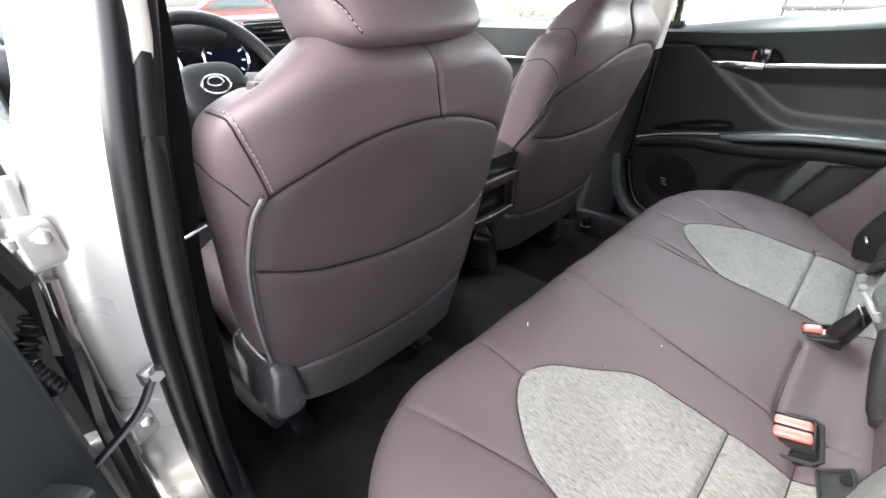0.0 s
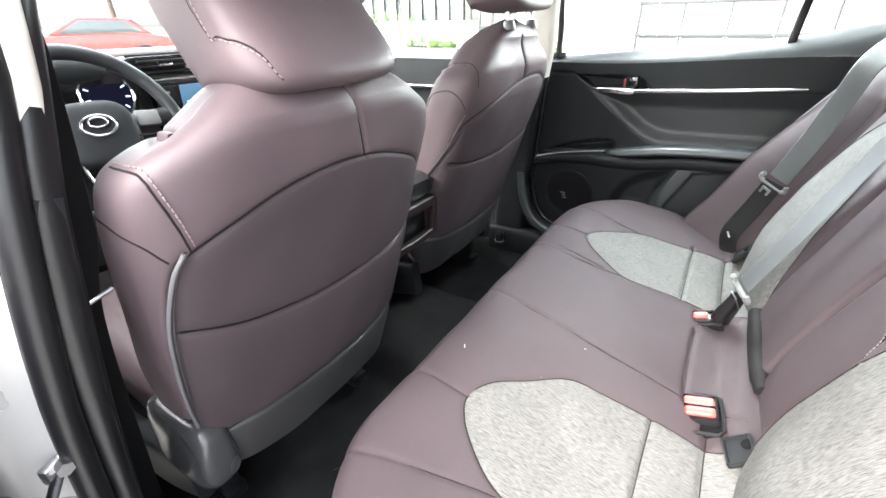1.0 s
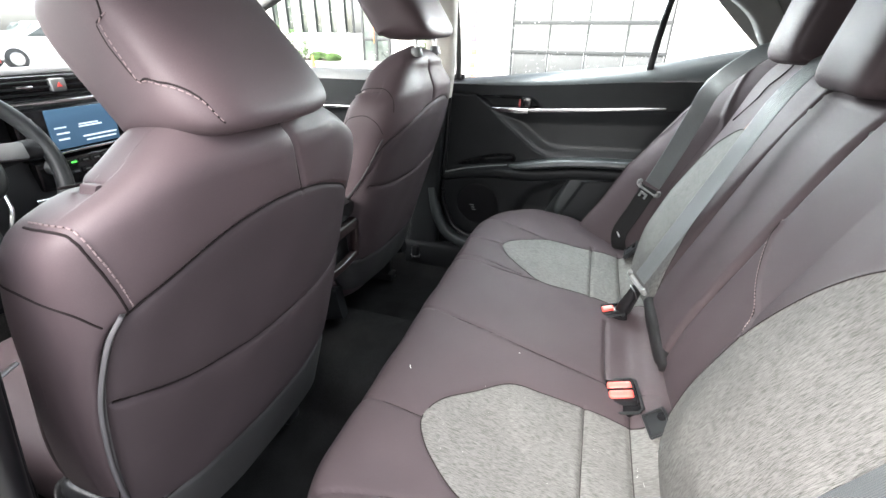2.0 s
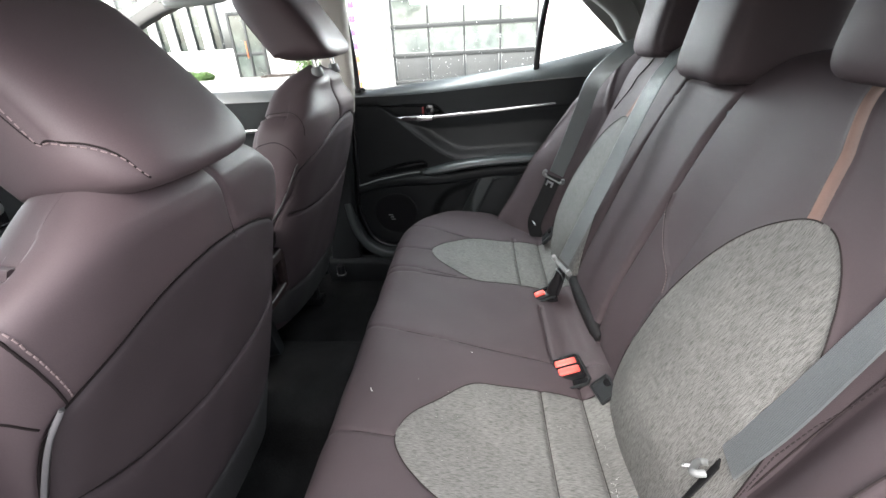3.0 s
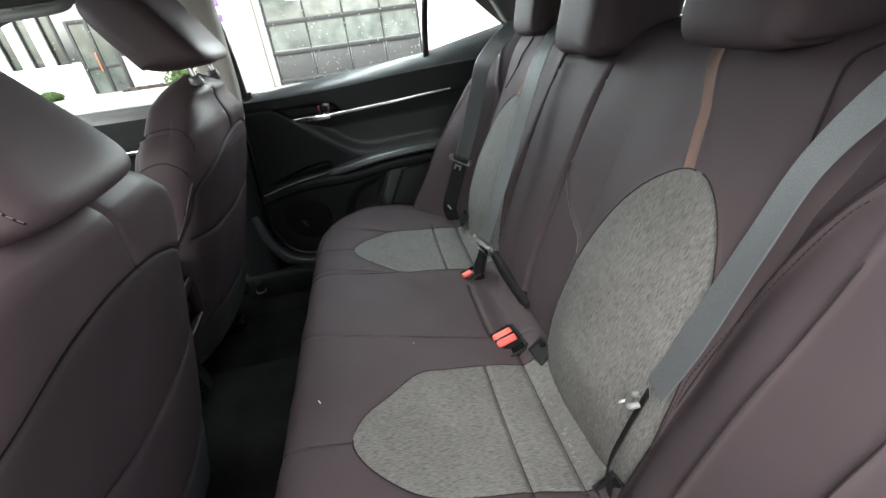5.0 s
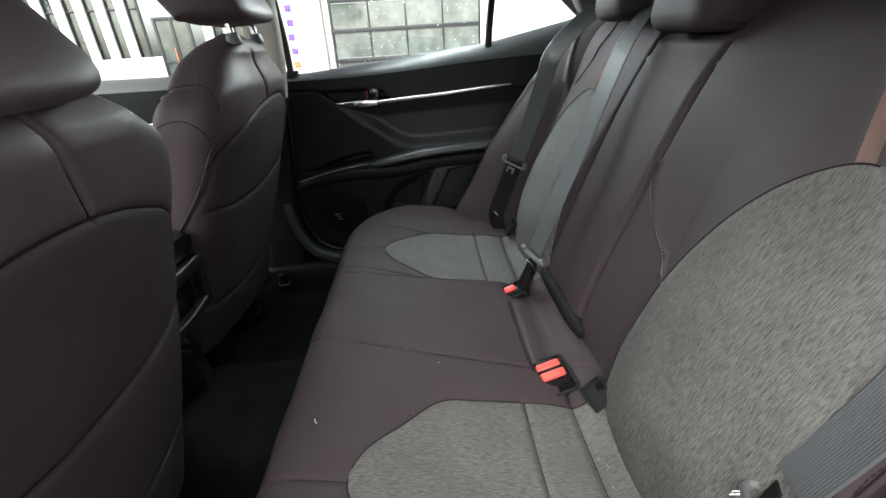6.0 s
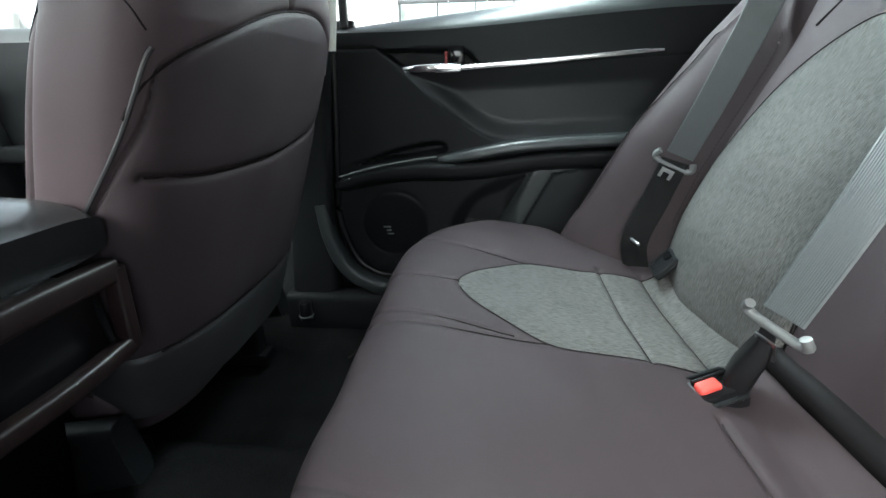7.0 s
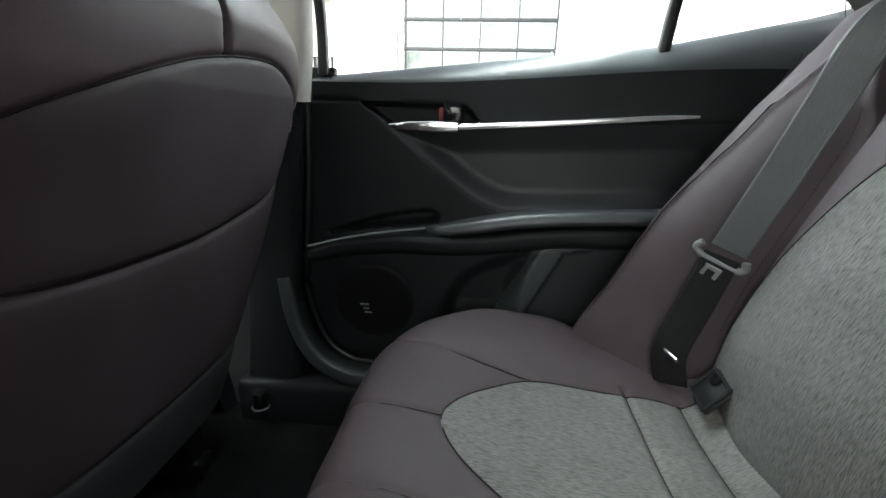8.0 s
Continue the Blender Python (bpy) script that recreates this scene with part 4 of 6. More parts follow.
    soft(seat, P, True, "cover", LEATHER, regs, seams, "mauve leatherette seat cover", groove=0.0050, width=0.0034, puff=0.0040)
    cover = SKIN[0]
    rear_side = lambda v: v[:, 1] < np.interp(v[:, 2], z, mid) - 0.012
    front_side = lambda v: v[:, 1] > np.interp(v[:, 2], z, mid) + 0.012
    move = lambda pts: [(a + cx, b) for a, b in pts]
    seam_shade_lines(seat, [move(arch[24::6] if lifted else arch[4:-4:6]), move(pocket), move(spine), move([(-0.2, 0.610), (0, 0.602), (0.2, 0.610)])], (0, 2), rear_side, (0, -0.0004, 0), 0.0014)
    seam_shade_lines(seat, [move(yoke), move(wings)], (0, 2), front_side, (0, 0.0004, 0), 0.0014)
    # cushion
    nu, nv = 60, 60
    Pc = cushion_block(0.41, 0.52, 0.16, 64, 40, 3.6) @ np.array([[1, 0, 0], [0, 0.985, 0.17], [0, -0.17, 0.985]]) + np.array([cx, 0.93 + dy, 0.515])
    soft(seat, Pc, True, "cushion", LEATHER, [], [lambda p: np.abs(np.abs(p[:, 0] - cx) - 0.15)], "mauve seat cushion", groove=0.003)
    # recliner covers, side shields and rails
    for sx in (-1, 1):
        if not lifted and sx < 0:
            C = cushion_block(0.070, 0.17, 0.135, 40, 30, 3.4, taper=0.12) + np.array([cx + sx * 0.222, 0.650 + dy, 0.568])
            raw("recliner_cover", C.reshape(-1, 3), grid_faces(40, 30, True), RECLINER, seat, "grey glossy recliner cover")
        part("side_shield", bar([(cx + sx * 0.228, 0.66 + dy, 0.47), (cx + sx * 0.240, 0.80 + dy, 0.45), (cx + sx * 0.240, 1.10 + dy, 0.44)], [0.10, 0.11, 0.08], [0.04, 0.04, 0.03]), BLACK, seat, "black plastic side shield")
        part("rail", box((0.045, 0.50, 0.03), at(cx + sx * 0.18, 0.93 + dy, 0.335), 0.006), RUBBER, seat, "black seat rail")
        for yy in (0.72, 1.14):
            part("rail_leg", box((0.04, 0.05, 0.09), at(cx + sx * 0.18, yy + dy, 0.385), 0.006), RUBBER, seat)
    # head rest
    tilt, hy, hz = (40, 0.540, 1.150) if not lifted else (35, 0.530, 1.244)
    H = cushion_block(0.275, 0.125, 0.245, 90, 70, 4.4, taper=0.03)
    narrow = np.array([0.92 if lifted else 0.85, 1.0, 1.0])
    low = ease(-H[..., 2], 0.02, 0.12)
    H[..., 2] += 0.62 * (H[..., 1] + 0.06) * low
    side_seam = curve([(-side * a, b, c) for a, b, c in ((0.131, -0.060, 0.085), (0.135, -0.045, 0.045), (0.1375, -0.028, 0.018), (0.1375, -0.014, -0.006), (0.1375, -0.033, -0.033), (0.135, -0.053, -0.053), (0.127, -0.0625, -0.070), (0.121, -0.0625, -0.092), (0.119, -0.0625, -0.120))], 8)
    H, side_seam = H * narrow, side_seam * narrow
    marks = np.min([np.linalg.norm(H.reshape(-1, 3) - q, axis=1) for q in side_seam], axis=0)
    lean = np.array(pose(0, 0, 0, -tilt).to_3x3())
    hc = np.array([cx, hy + dy, hz])
    H = H @ lean.T + hc
    soft(seat, H, True, "head_rest", LEATHER, [], [lambda p: marks], "mauve head rest cover", groove=0.0022, puff=0.002)
    part("seam", tube(snap(side_seam @ lean.T + hc, SKIN[0], hc, 0.0003), 0.0010, 6, n=0), SEAM, seat)
    stitches("head_rest_stitching", snap((side_seam[10:] + np.array([0, -0.002, -0.006])) @ lean.T + hc, SKIN[0], hc, 0.0010), seat)
    for dx in (-0.068, 0.068) if lifted else ():
        part("post", tube([(cx + dx, 0.470 + dy, 1.11), (cx + dx, 0.474 + dy, 1.16), (cx + dx, 0.490 + dy, 1.25)], 0.0065, 12), CHROME, seat, "chrome head rest post")
        part("post_guide", cylinder(0.016, 0.022, at(cx + dx, 0.472 + dy, 1.145, -6), 0.012, bevel=0.003), GREYPLASTIC, seat, "grey post guide")
    # piping down the back panel's edge, and the stitched shoulder line

    def on_back(xr, zz):
        ww, dd, rr = np.interp(zz, z, w), np.interp(zz, z, d), np.interp(zz, z, rear)
        c = min(abs(xr) / ww, 0.999) ** (1 / 0.42)
        return np.array([cx + xr, rr + dd / 2 - dd / 2 * math.sqrt(1 - c * c) ** 0.42 + bow * (xr / 0.25) ** 2 - 0.003, zz])
    edge = [on_back(-side * xr, zz) for xr, zz in ((0.213, 0.945), (0.226, 0.915), (0.236, 0.85), (0.237, 0.78), (0.233, 0.70), (0.224, 0.62))]
    if side > 0:
        bm = strap(edge, [(0.8, 0.6, 0)] * len(edge), 0.016, 0.002)
        part("zip", bm, ZIP, seat, "grey zip along the cover's edge")
        part("zip_teeth", tube([e + np.array([-0.002, -0.0025, 0]) for e in edge], 0.0022, 6), SKIRT, seat, "dark zip teeth")
    else:
        edge = [(0.120, 0.532, 0.958), (0.111, 0.542, 0.940), (0.1045, 0.577, 0.888), (0.1045, 0.615, 0.840), (0.1055, 0.665, 0.780), (0.109, 0.72, 0.70)]
        part("piping", tube(snap(curve(edge, 8), cover, (cx, 0.60, 0.88), 0.0010), 0.0024, 8, n=0), SKIRT, seat, "grey piping along the back panel")
    if lifted:
        # Tiny grey block added where the hem's end catches the light.
        part("hem_highlight", box((0.008, 0.006, 0.016), at(cx + 0.219, 0.580, 0.858, 0, 0, 30), 0.002), GREYPLASTIC, seat, "small grey block for the highlight at the pocket hem's end")
    core = (cx, 0.56 + dy, 0.95)
    o = -side
    if side > 0:
        line = curve([(-0.594, 0.535, 1.040), (-0.593, 0.509, 1.038), (-0.590, 0.490, 1.036), (-0.588, 0.482, 1.029), (-0.585, 0.479, 1.016), (-0.577, 0.479, 0.987), (-0.570, 0.483, 0.962), (-0.564, 0.490, 0.941)], 10)
    else:
        line = curve([(cx + o * 0.209, 0.488 + dy, 0.940), (cx + o * 0.222, 0.492 + dy, 0.968), (cx + o * 0.232, 0.500 + dy, 0.992), (cx + o * 0.236, 0.515 + dy, 1.008), (cx + o * 0.236, 0.545 + dy, 1.018)], 10)
    part("seam", tube(snap(line, cover, core, 0.0004), 0.0013, 6, n=0), SEAM, seat)
    stitches("shoulder_stitching", snap(line + np.array([o * -0.006, -0.001, 0.003]), cover, core, 0.0012), seat, r=0.0009)
    if side > 0:
        wing = [(-0.584, 0.499, 0.934), (-0.602, 0.505, 0.962), (-0.611, 0.535, 0.977), (-0.612, 0.58, 0.985)]
        part("seam", tube(snap(curve(wing, 10), cover, core, 0.0004), 0.0012, 6, n=0), SEAM, seat)
    else:
        for arc in SIDE_ARCS:
            part("seam", tube(snap(curve(arc, 10), cover, core, 0.0003), 0.0009, 6, n=0), SEAM, seat)
    return seat


front_seat(-0.357, 0.0, "driver_seat", "mauve leatherette driver seat with zipped cover", False)
front_seat(0.358, 0.05, "passenger_seat", "mauve leatherette passenger seat with raised head rest", True)


# ---- belts and buckles of the bench ----
def tongue(parent, m, out=0.013, k=1.0):
    """A grey loop with a steel plate, in its own axes: x across the belt, z along it, y out of it."""
    loop = tube([(-0.030, 0, 0.010), (-0.034, 0, 0.0), (-0.026, 0, -0.007), (0, 0, -0.008), (0.026, 0, -0.007), (0.034, 0, 0.0), (0.030, 0, 0.010)], 0.0055, 10, n=5, up=(0, 1, 0))
    bmesh.ops.transform(loop, matrix=m, verts=loop.verts)
    part("belt_loop", loop, GREYPLASTIC, parent, "grey plastic belt loop")
    plate = bmesh.new()
    for x in (-0.0085, 0.0085):
        box((0.006 * k, 0.0025, 0.030 * k), m @ at(x * k, out, -0.026 * k), 0.0008, bm=plate)
    for z in (-0.014, -0.040):
        box((0.023 * k, 0.0025, 0.007 * k), m @ at(0, out, z * k), 0.0008, bm=plate)
    part("latch_plate", plate, STEEL, parent, "steel latch plate")


def belts():
    b = thing("seat_belt", "grey rear seat belt hanging beside the door", "seat belt", (0.52, -0.05, 0.62), group="rear seat belts")
    pts = [(0.462, -0.320, 1.178), (0.462, -0.262, 1.155), (0.474, -0.186, 1.080), (0.492, -0.162, 0.995), (0.512, -0.138, 0.900), (0.530, -0.108, 0.800)]
    sides = [(0.9, 0.4, 0.1), (0.7, 0.65, 0.25), (0.6, 0.78, 0.3), (0.5, 0.85, 0.35), (0.5, 0.85, 0.35), (0.5, 0.85, 0.35)]
    part("webbing", strap(pts, sides, 0.047), WEBBING, b, "grey woven webbing")
    part("lower_webbing", strap([(0.531, -0.102, 0.792), (0.521, -0.074, 0.720), (0.509, -0.045, 0.648), (0.505, -0.052, 0.595)], [(0.5, 0.85, 0.35)] * 4, 0.047), BLACKSHADEWEB, b, "woven webbing, darkened for the shade it hangs in")
    tongue(b, Matrix.Translation((0.531, -0.100, 0.789)) @ pose(0, 0, 0, 0, 0, 60) @ pose(0, 0, 0, -8, -22, 0))
    part("anchor_clip", box((0.052, 0.004, 0.006), at(0.508, -0.040, 0.648, -25, 0, 8), 0.001), STEEL, b, "small steel anchor clip")
    c = thing("seat_belt", "grey middle seat belt latched into its buckle", "seat belt", (0.16, -0.05, 0.60), group="rear seat belts")
    pts = [(0.245, -0.325, 1.170), (0.232, -0.292, 1.150), (0.200, -0.240, 1.090), (0.174, -0.194, 1.000), (0.155, -0.150, 0.900), (0.143, -0.108, 0.800), (0.138, -0.068, 0.697)]
    part("webbing", strap(pts, [(1, 0.1, 0), (0.95, 0.2, 0)] + [(0.92, 0.32, 0)] * 5, 0.047), WEBBING, c, "grey woven webbing")
    tongue(c, Matrix.Translation((0.138, -0.064, 0.686)) @ pose(0, 0, 0, 0, 0, 24) @ pose(0, 0, 0, -28, -10, 0))
    part("tongue_cover", bar([(0.146, -0.064, 0.668), (0.150, -0.062, 0.646), (0.154, -0.056, 0.622), (0.156, -0.050, 0.592)], [0.030, 0.040, 0.046, 0.044], [0.016, 0.024, 0.028, 0.028], up=(0.5, 0.8, 0.2)), RUBBER, c, "black soft buckle sleeve")
    e = thing("seat_belt", "grey rear seat belt lying over the backrest", "seat belt", (-0.47, -0.07, 0.62), group="rear seat belts")
    pts = [(-0.560, -0.335, 1.190), (-0.535, -0.275, 1.150), (-0.490, -0.246, 1.060), (-0.481, -0.210, 0.965), (-0.479, -0.164, 0.855), (-0.474, -0.128, 0.775)]
    sides = [(1, -0.1, 0), (1, -0.3, 0.0), (1, -0.42, 0), (1, -0.34, -0.06), (0.98, -0.22, -0.06), (0.96, -0.22, -0.08)]
    part("webbing", strap(pts, sides, 0.047), WEBBING, e, "grey woven webbing")
    part("lower_webbing", strap([(-0.468, -0.124, 0.765), (-0.470, -0.098, 0.705), (-0.478, -0.072, 0.645), (-0.485, -0.08, 0.59)], [(1, -0.8, 0)] * 4, 0.022), BLACKSHADEWEB, e, "woven webbing, darkened for the shade it hangs in")
    zd = -Vector((0.36, 0.85, -0.40)).normalized()
    xd = Vector((0.62, -0.48, -0.46))
    xd = (xd - zd * xd.dot(zd)).normalized()
    yd = zd.cross(xd).normalized()
    tongue(e, Matrix.Translation((-0.466, -0.106, 0.755)) @ Matrix((xd, yd, zd)).transposed().to_4x4() @ Matrix.Scale(0.75, 4), 0.002, 0.55)


def buckle(x, y, z, count, label, rz=0):
    m = at(x, y, z, 0, 0, rz) @ pose(0, 0, 0, 0, -13, 0)
    b = thing("belt_buckle", label, "buckle", (x, y, z - 0.04), group="rear belt buckles")
    h = 0.022 * count + 0.014
    part("housing", box((0.054, h, 0.05), m @ at(0, 0, -0.022), 0.006), RUBBER, b, "black plastic buckle housing")
    y0, y1 = -h / 2 - (0.020 if count > 1 else 0.004), h / 2 + 0.007
    ring = [(-0.022, y0, 0), (0.022, y0, 0), (0.032, y0 + 0.010, 0), (0.032, y1 - 0.006, 0), (0.026, y1, 0), (-0.026, y1, 0), (-0.032, y1 - 0.006, 0), (-0.032, y0 + 0.018, 0), (-0.022, y0, 0)]
    rim = tube(ring, 0.0028, 8, n=0)
    bmesh.ops.transform(rim, matrix=m @ at(0, 0, -0.004), verts=rim.verts)
    part("pocket_rim", rim, BLACK, b, "black plastic pocket rim")
    # No hollow here: a black plate at cushion level paints the pocket's shade.
    part("pocket", box((0.060, y1 - y0 - 0.004, 0.05), m @ at(0, (y0 + y1) / 2, -0.0315), 0.004), PIANO, b, "flat black plate standing in for the pocket's shaded depth")
    for i in range(count):
        dy = (i - (count - 1) / 2) * 0.0225 - 0.002
        part("button", box((0.043 if count > 1 else 0.027, 0.0155, 0.012), m @ at(0 if count > 1 else -0.010, dy, 0.004, 10), 0.004, 3), RED, b, "red release button")
        # Black bar that paints the shaded slot beside the button.
        part("slot_shade", box((0.045, 0.005, 0.010), m @ at(0, dy + 0.011, 0.004), 0.002), PIANO, b)


def isofix(x, y, z, rz, rx, k=1.0):
    t = thing("anchor_pocket", "black plastic child seat anchor pocket", "anchor", (x, y, z), group="child seat anchor pockets")
    m = at(x, y, z, rx, 0, rz) @ Matrix.Scale(k, 4)
    bm = box((0.050, 0.006, 0.042), m, 0.003)
    part("plate", bm, BLACK, t)
    rim = tube([(-0.022, -0.004, -0.018), (0.022, -0.004, -0.018), (0.022, -0.004, 0.018), (-0.022, -0.004, 0.018), (-0.022, -0.004, -0.018)], 0.0026, 6, n=0, up=(0, 1, 0))
    bmesh.ops.transform(rim, matrix=m @ at(0, 0.008, 0), verts=rim.verts)
    part("rim", rim, BLACK, t)
    # The plate is solid; a black disc draws the hole's darkness.
    part("hole_shade", cylinder(0.008, 0.004, m @ at(0.006, 0.0035, 0.012, 90), segments=16), PIANO, t)


# Black for the front belt; on the lower rear belts it paints their shade.
BLACKSHADEWEB = material("black_and_shaded_webbing", (0.012, 0.012, 0.0125), 0.6, vary=0.1, grain=900, bump=0.4, spec=0.08)
belts()
buckle(-0.120, -0.036, 0.591, 2, "black double buckle with two red buttons", -82)
buckle(0.148, -0.025, 0.599, 1, "black single buckle with a red button", -75)
isofix(-0.193, -0.090, 0.605, 12, 52)
isofix(0.452, -0.082, 0.622, -8, 38, 1.2)
isofix(-0.484, -0.082, 0.594, 8, 58)


# ---- middle console ----
MATTE = material("matte_black_plastic", (0.006, 0.006, 0.0065), 0.85, vary=0.15, grain=900, bump=0.4, spec=0.04)
LID = material("satin_black_leather", (0.016, 0.017, 0.018), 0.26, vary=0.1, grain=1200, bump=0.1, spec=0.7)
BEZEL = material("dark_red_gloss_trim", (0.013, 0.006, 0.006), 0.48, vary=0.15, bump=0)


def console():
    c = thing("centre_console", "black centre console with an open rear bin and arm rest lid", "console", (0.01, 0.8, 0.30))
    part("body", prism([(0.84, 0.32), (0.78, 0.60), (0.646, 0.648), (0.655, 0.745), (1.32, 0.72), (1.36, 0.32)], "x", -0.085, 0.105, 0.012), BLACK, c, "black console body")
    part("arm_rest_lid", bar([(0.010, 0.628, 0.792), (0.010, 0.70, 0.802), (0.010, 0.95, 0.806), (0.010, 1.05, 0.796)], [0.045, 0.06, 0.06, 0.05], [0.195, 0.210, 0.210, 0.19]), LID, c, "black padded arm rest lid")
    part("top_bezel", bar([(-0.078, 0.628, 0.752), (0.01, 0.622, 0.756), (0.098, 0.628, 0.752)], [0.026, 0.026], [0.02, 0.02], up=(0, 1, 0)), BEZEL, c, "glossy dark red-black bezel")
    part("bottom_bezel", bar([(-0.074, 0.632, 0.664), (0.01, 0.626, 0.664), (0.096, 0.632, 0.664)], [0.020, 0.020], [0.02, 0.02], up=(0, 1, 0)), BEZEL, c, "glossy dark red-black bezel")
    for x in (-0.078, 0.099):
        part("side_bezel", bar([(x, 0.632, 0.66), (x, 0.626, 0.756)], [0.016, 0.016], [0.02, 0.02], up=(0, 1, 0)), BEZEL, c)
    # Solid black panel behind the bezels, painting the bin's dark inside.
    part("bin", box((0.15, 0.02, 0.09), at(0.010, 0.655, 0.705), 0.003), RUBBER, c, "flat black panel standing in for the open bin's shade")
    part("foot", prism([(0.80, 0.30), (0.73, 0.60), (0.70, 0.645), (0.90, 0.645), (0.92, 0.30)], "x", -0.075, 0.095, 0.012), MATTE, c)


console()


# ---- dashboard and steering wheel ----
def dashboard():
    d = thing("dashboard", "black dashboard with vents, screen and silver trim", "dashboard", (0, 1.5, 0.5))
    n, k = 60, 50
    prof = curve([(1.30, 0.60), (1.30, 0.80), (1.315, 0.90), (1.325, 1.00), (1.335, 1.050), (1.36, 1.075), (1.45, 1.080), (1.66, 1.03), (1.86, 0.96)], 6)
    run = np.concatenate([[0], np.cumsum(np.linalg.norm(np.diff(prof, axis=0), axis=1))])
    s = np.linspace(0, run[-1], k)
    py, pz = np.interp(s, run, prof[:, 0]), np.interp(s, run, prof[:, 1])
    X, Y = np.meshgrid(np.linspace(-0.73, 0.73, n), py, indexing="ij")
    Z = np.broadcast_to(pz, X.shape).copy()
    hood = np.exp(-((X + 0.36) / 0.17) ** 4) * ease(Z, 0.95, 1.05)
    Z = Z + 0.045 * hood
    Y = Y - 0.12 * hood + 0.05 * np.abs(X / 0.73) ** 3
    raw("top_pad", np.stack([X, Y, Z], 2).reshape(-1, 3), grid_faces(n, k, False), SOFTBLACK, d, "black soft dashboard pad")
    part("vent_panel", box((0.40, 0.03, 0.055), at(0.02, 1.312, 1.032, 8), 0.006), PIANO, d, "gloss black vent panel")
    for z in (1.018, 1.032, 1.046):
        part("vent_slat", box((0.36, 0.02, 0.0035), at(0.02, 1.300, z, 10), 0.001), BLACK, d)
    for x in (-0.09, 0.11):
        part("vent_tab", box((0.035, 0.012, 0.007), at(x, 1.290, 1.034), 0.002), CHROME, d, "silver vent tab")
    part("hazard_switch", box((0.035, 0.016, 0.030), at(-0.015, 1.292, 1.034), 0.004), GREYPLASTIC, d, "grey hazard light switch")
    part("hazard_mark", cylinder(0.007, 0.004, at(-0.015, 1.283, 1.033, 90), segments=3), RED, d)
    part("silver_trim", box((0.46, 0.014, 0.011), at(0.02, 1.296, 0.997), 0.004), CHROME, d, "silver trim line")
    part("silver_trim", box((0.60, 0.014, 0.016), at(0.05, 1.312, 1.068), 0.005), SILVER, d, "pale silver trim line")
    part("screen_panel", box((0.31, 0.03, 0.125), at(0.015, 1.310, 0.925, 6), 0.008), PIANO, d, "gloss black screen panel")
    part("screen", box((0.172, 0.006, 0.098), at(0.015, 1.292, 0.930, 6), 0.002), SCREEN, d, "lit blue-grey touch screen")
    for i in range(4):
        for x in (-0.112, 0.142):
            part("screen_key", box((0.026, 0.006, 0.007), at(x, 1.291, 0.962 - 0.021 * i), 0.002), GREYPLASTIC, d, "pale screen key")
    for i, (w, x, z) in enumerate(((0.03, -0.045, 0.965), (0.06, 0.030, 0.948), (0.05, 0.025, 0.936), (0.06, 0.028, 0.930), (0.03, -0.045, 0.948), (0.028, -0.046, 0.934), (0.03, -0.044, 0.920), (0.026, -0.047, 0.906), (0.09, 0.045, 0.905), (0.08, 0.045, 0.895))):
        part("screen_line", box((w, 0.002, 0.0035), at(x, 1.2885 + (0.93 - z) * -0.1, z, 6), 0), SCREENLINE, d)
    part("screen_rim", box((0.19, 0.008, 0.006), at(0.015, 1.292, 0.874, 6), 0.002), CHROME, d, "silver rim below the screen")
    part("climate_panel", box((0.29, 0.03, 0.075), at(0.015, 1.308, 0.825, 4), 0.008), PIANO, d, "gloss black climate panel")
    for x in (-0.095, 0.125):
        part("climate_knob", cylinder(0.018, 0.028, at(x, 1.286, 0.845, 90), bevel=0.004), GREYPLASTIC, d, "grey rotary knob")
    for r in range(2):
        for i in range(5):
            part("climate_key", box((0.024, 0.006, 0.010), at(-0.045 + 0.030 * i, 1.290, 0.847 - 0.024 * r), 0.002), BLACK, d)
            part("key_mark", box((0.012, 0.004, 0.003), at(-0.045 + 0.030 * i, 1.286, 0.847 - 0.024 * r), 0), GREEN if (i + r) % 3 == 0 else GREYPLASTIC, d)
    part("lower_trim", bar([(-0.16, 1.285, 0.772), (0.0, 1.280, 0.765), (0.18, 1.285, 0.772)], [0.012, 0.012], [0.012, 0.012]), CHROME, d, "silver lower trim line")
    part("knee_panel", box((1.40, 0.10, 0.30), at(0, 1.40, 0.66, -6), 0.02), BLACK, d, "black lower dashboard panel")
    # instrument cluster
    part("cluster_well", box((0.34, 0.05, 0.13), at(-0.36, 1.335, 1.015, 12), 0.02), PIANO, d, "dark instrument well")
    for x in (-0.445, -0.275):
        part("dial", cylinder(0.056, 0.008, at(x, 1.304, 1.010, 78), segments=40), DIAL, d, "dark blue instrument dial")
        ring = tube([(x + 0.056 * math.cos(a), 1.300 + 0.012 * math.sin(a), 1.010 + 0.055 * math.sin(a)) for a in np.linspace(0, 2 * math.pi, 33)], 0.0032, 6, n=0)
        part("dial_ring", ring, CHROME, d, "silver dial ring")
        for a in np.linspace(math.radians(-40), math.radians(220), 9):
            part("dial_mark", box((0.010, 0.002, 0.003), at(x + 0.043 * math.cos(a), 1.2985 + 0.009 * math.sin(a), 1.010 + 0.042 * math.sin(a), 12, -math.degrees(a)), 0), SCREENLINE, d)
    # the whole board sits a hand's width ahead of the instruments
    for ob in d.children:
        if ob.name.split(".")[0] not in ("dial", "dial_ring", "dial_mark", "cluster_well"):
            ob.data.transform(Matrix.Translation((0, 0.07, -0.018 if ob.name.startswith("top_pad") else 0.03)))
    return d


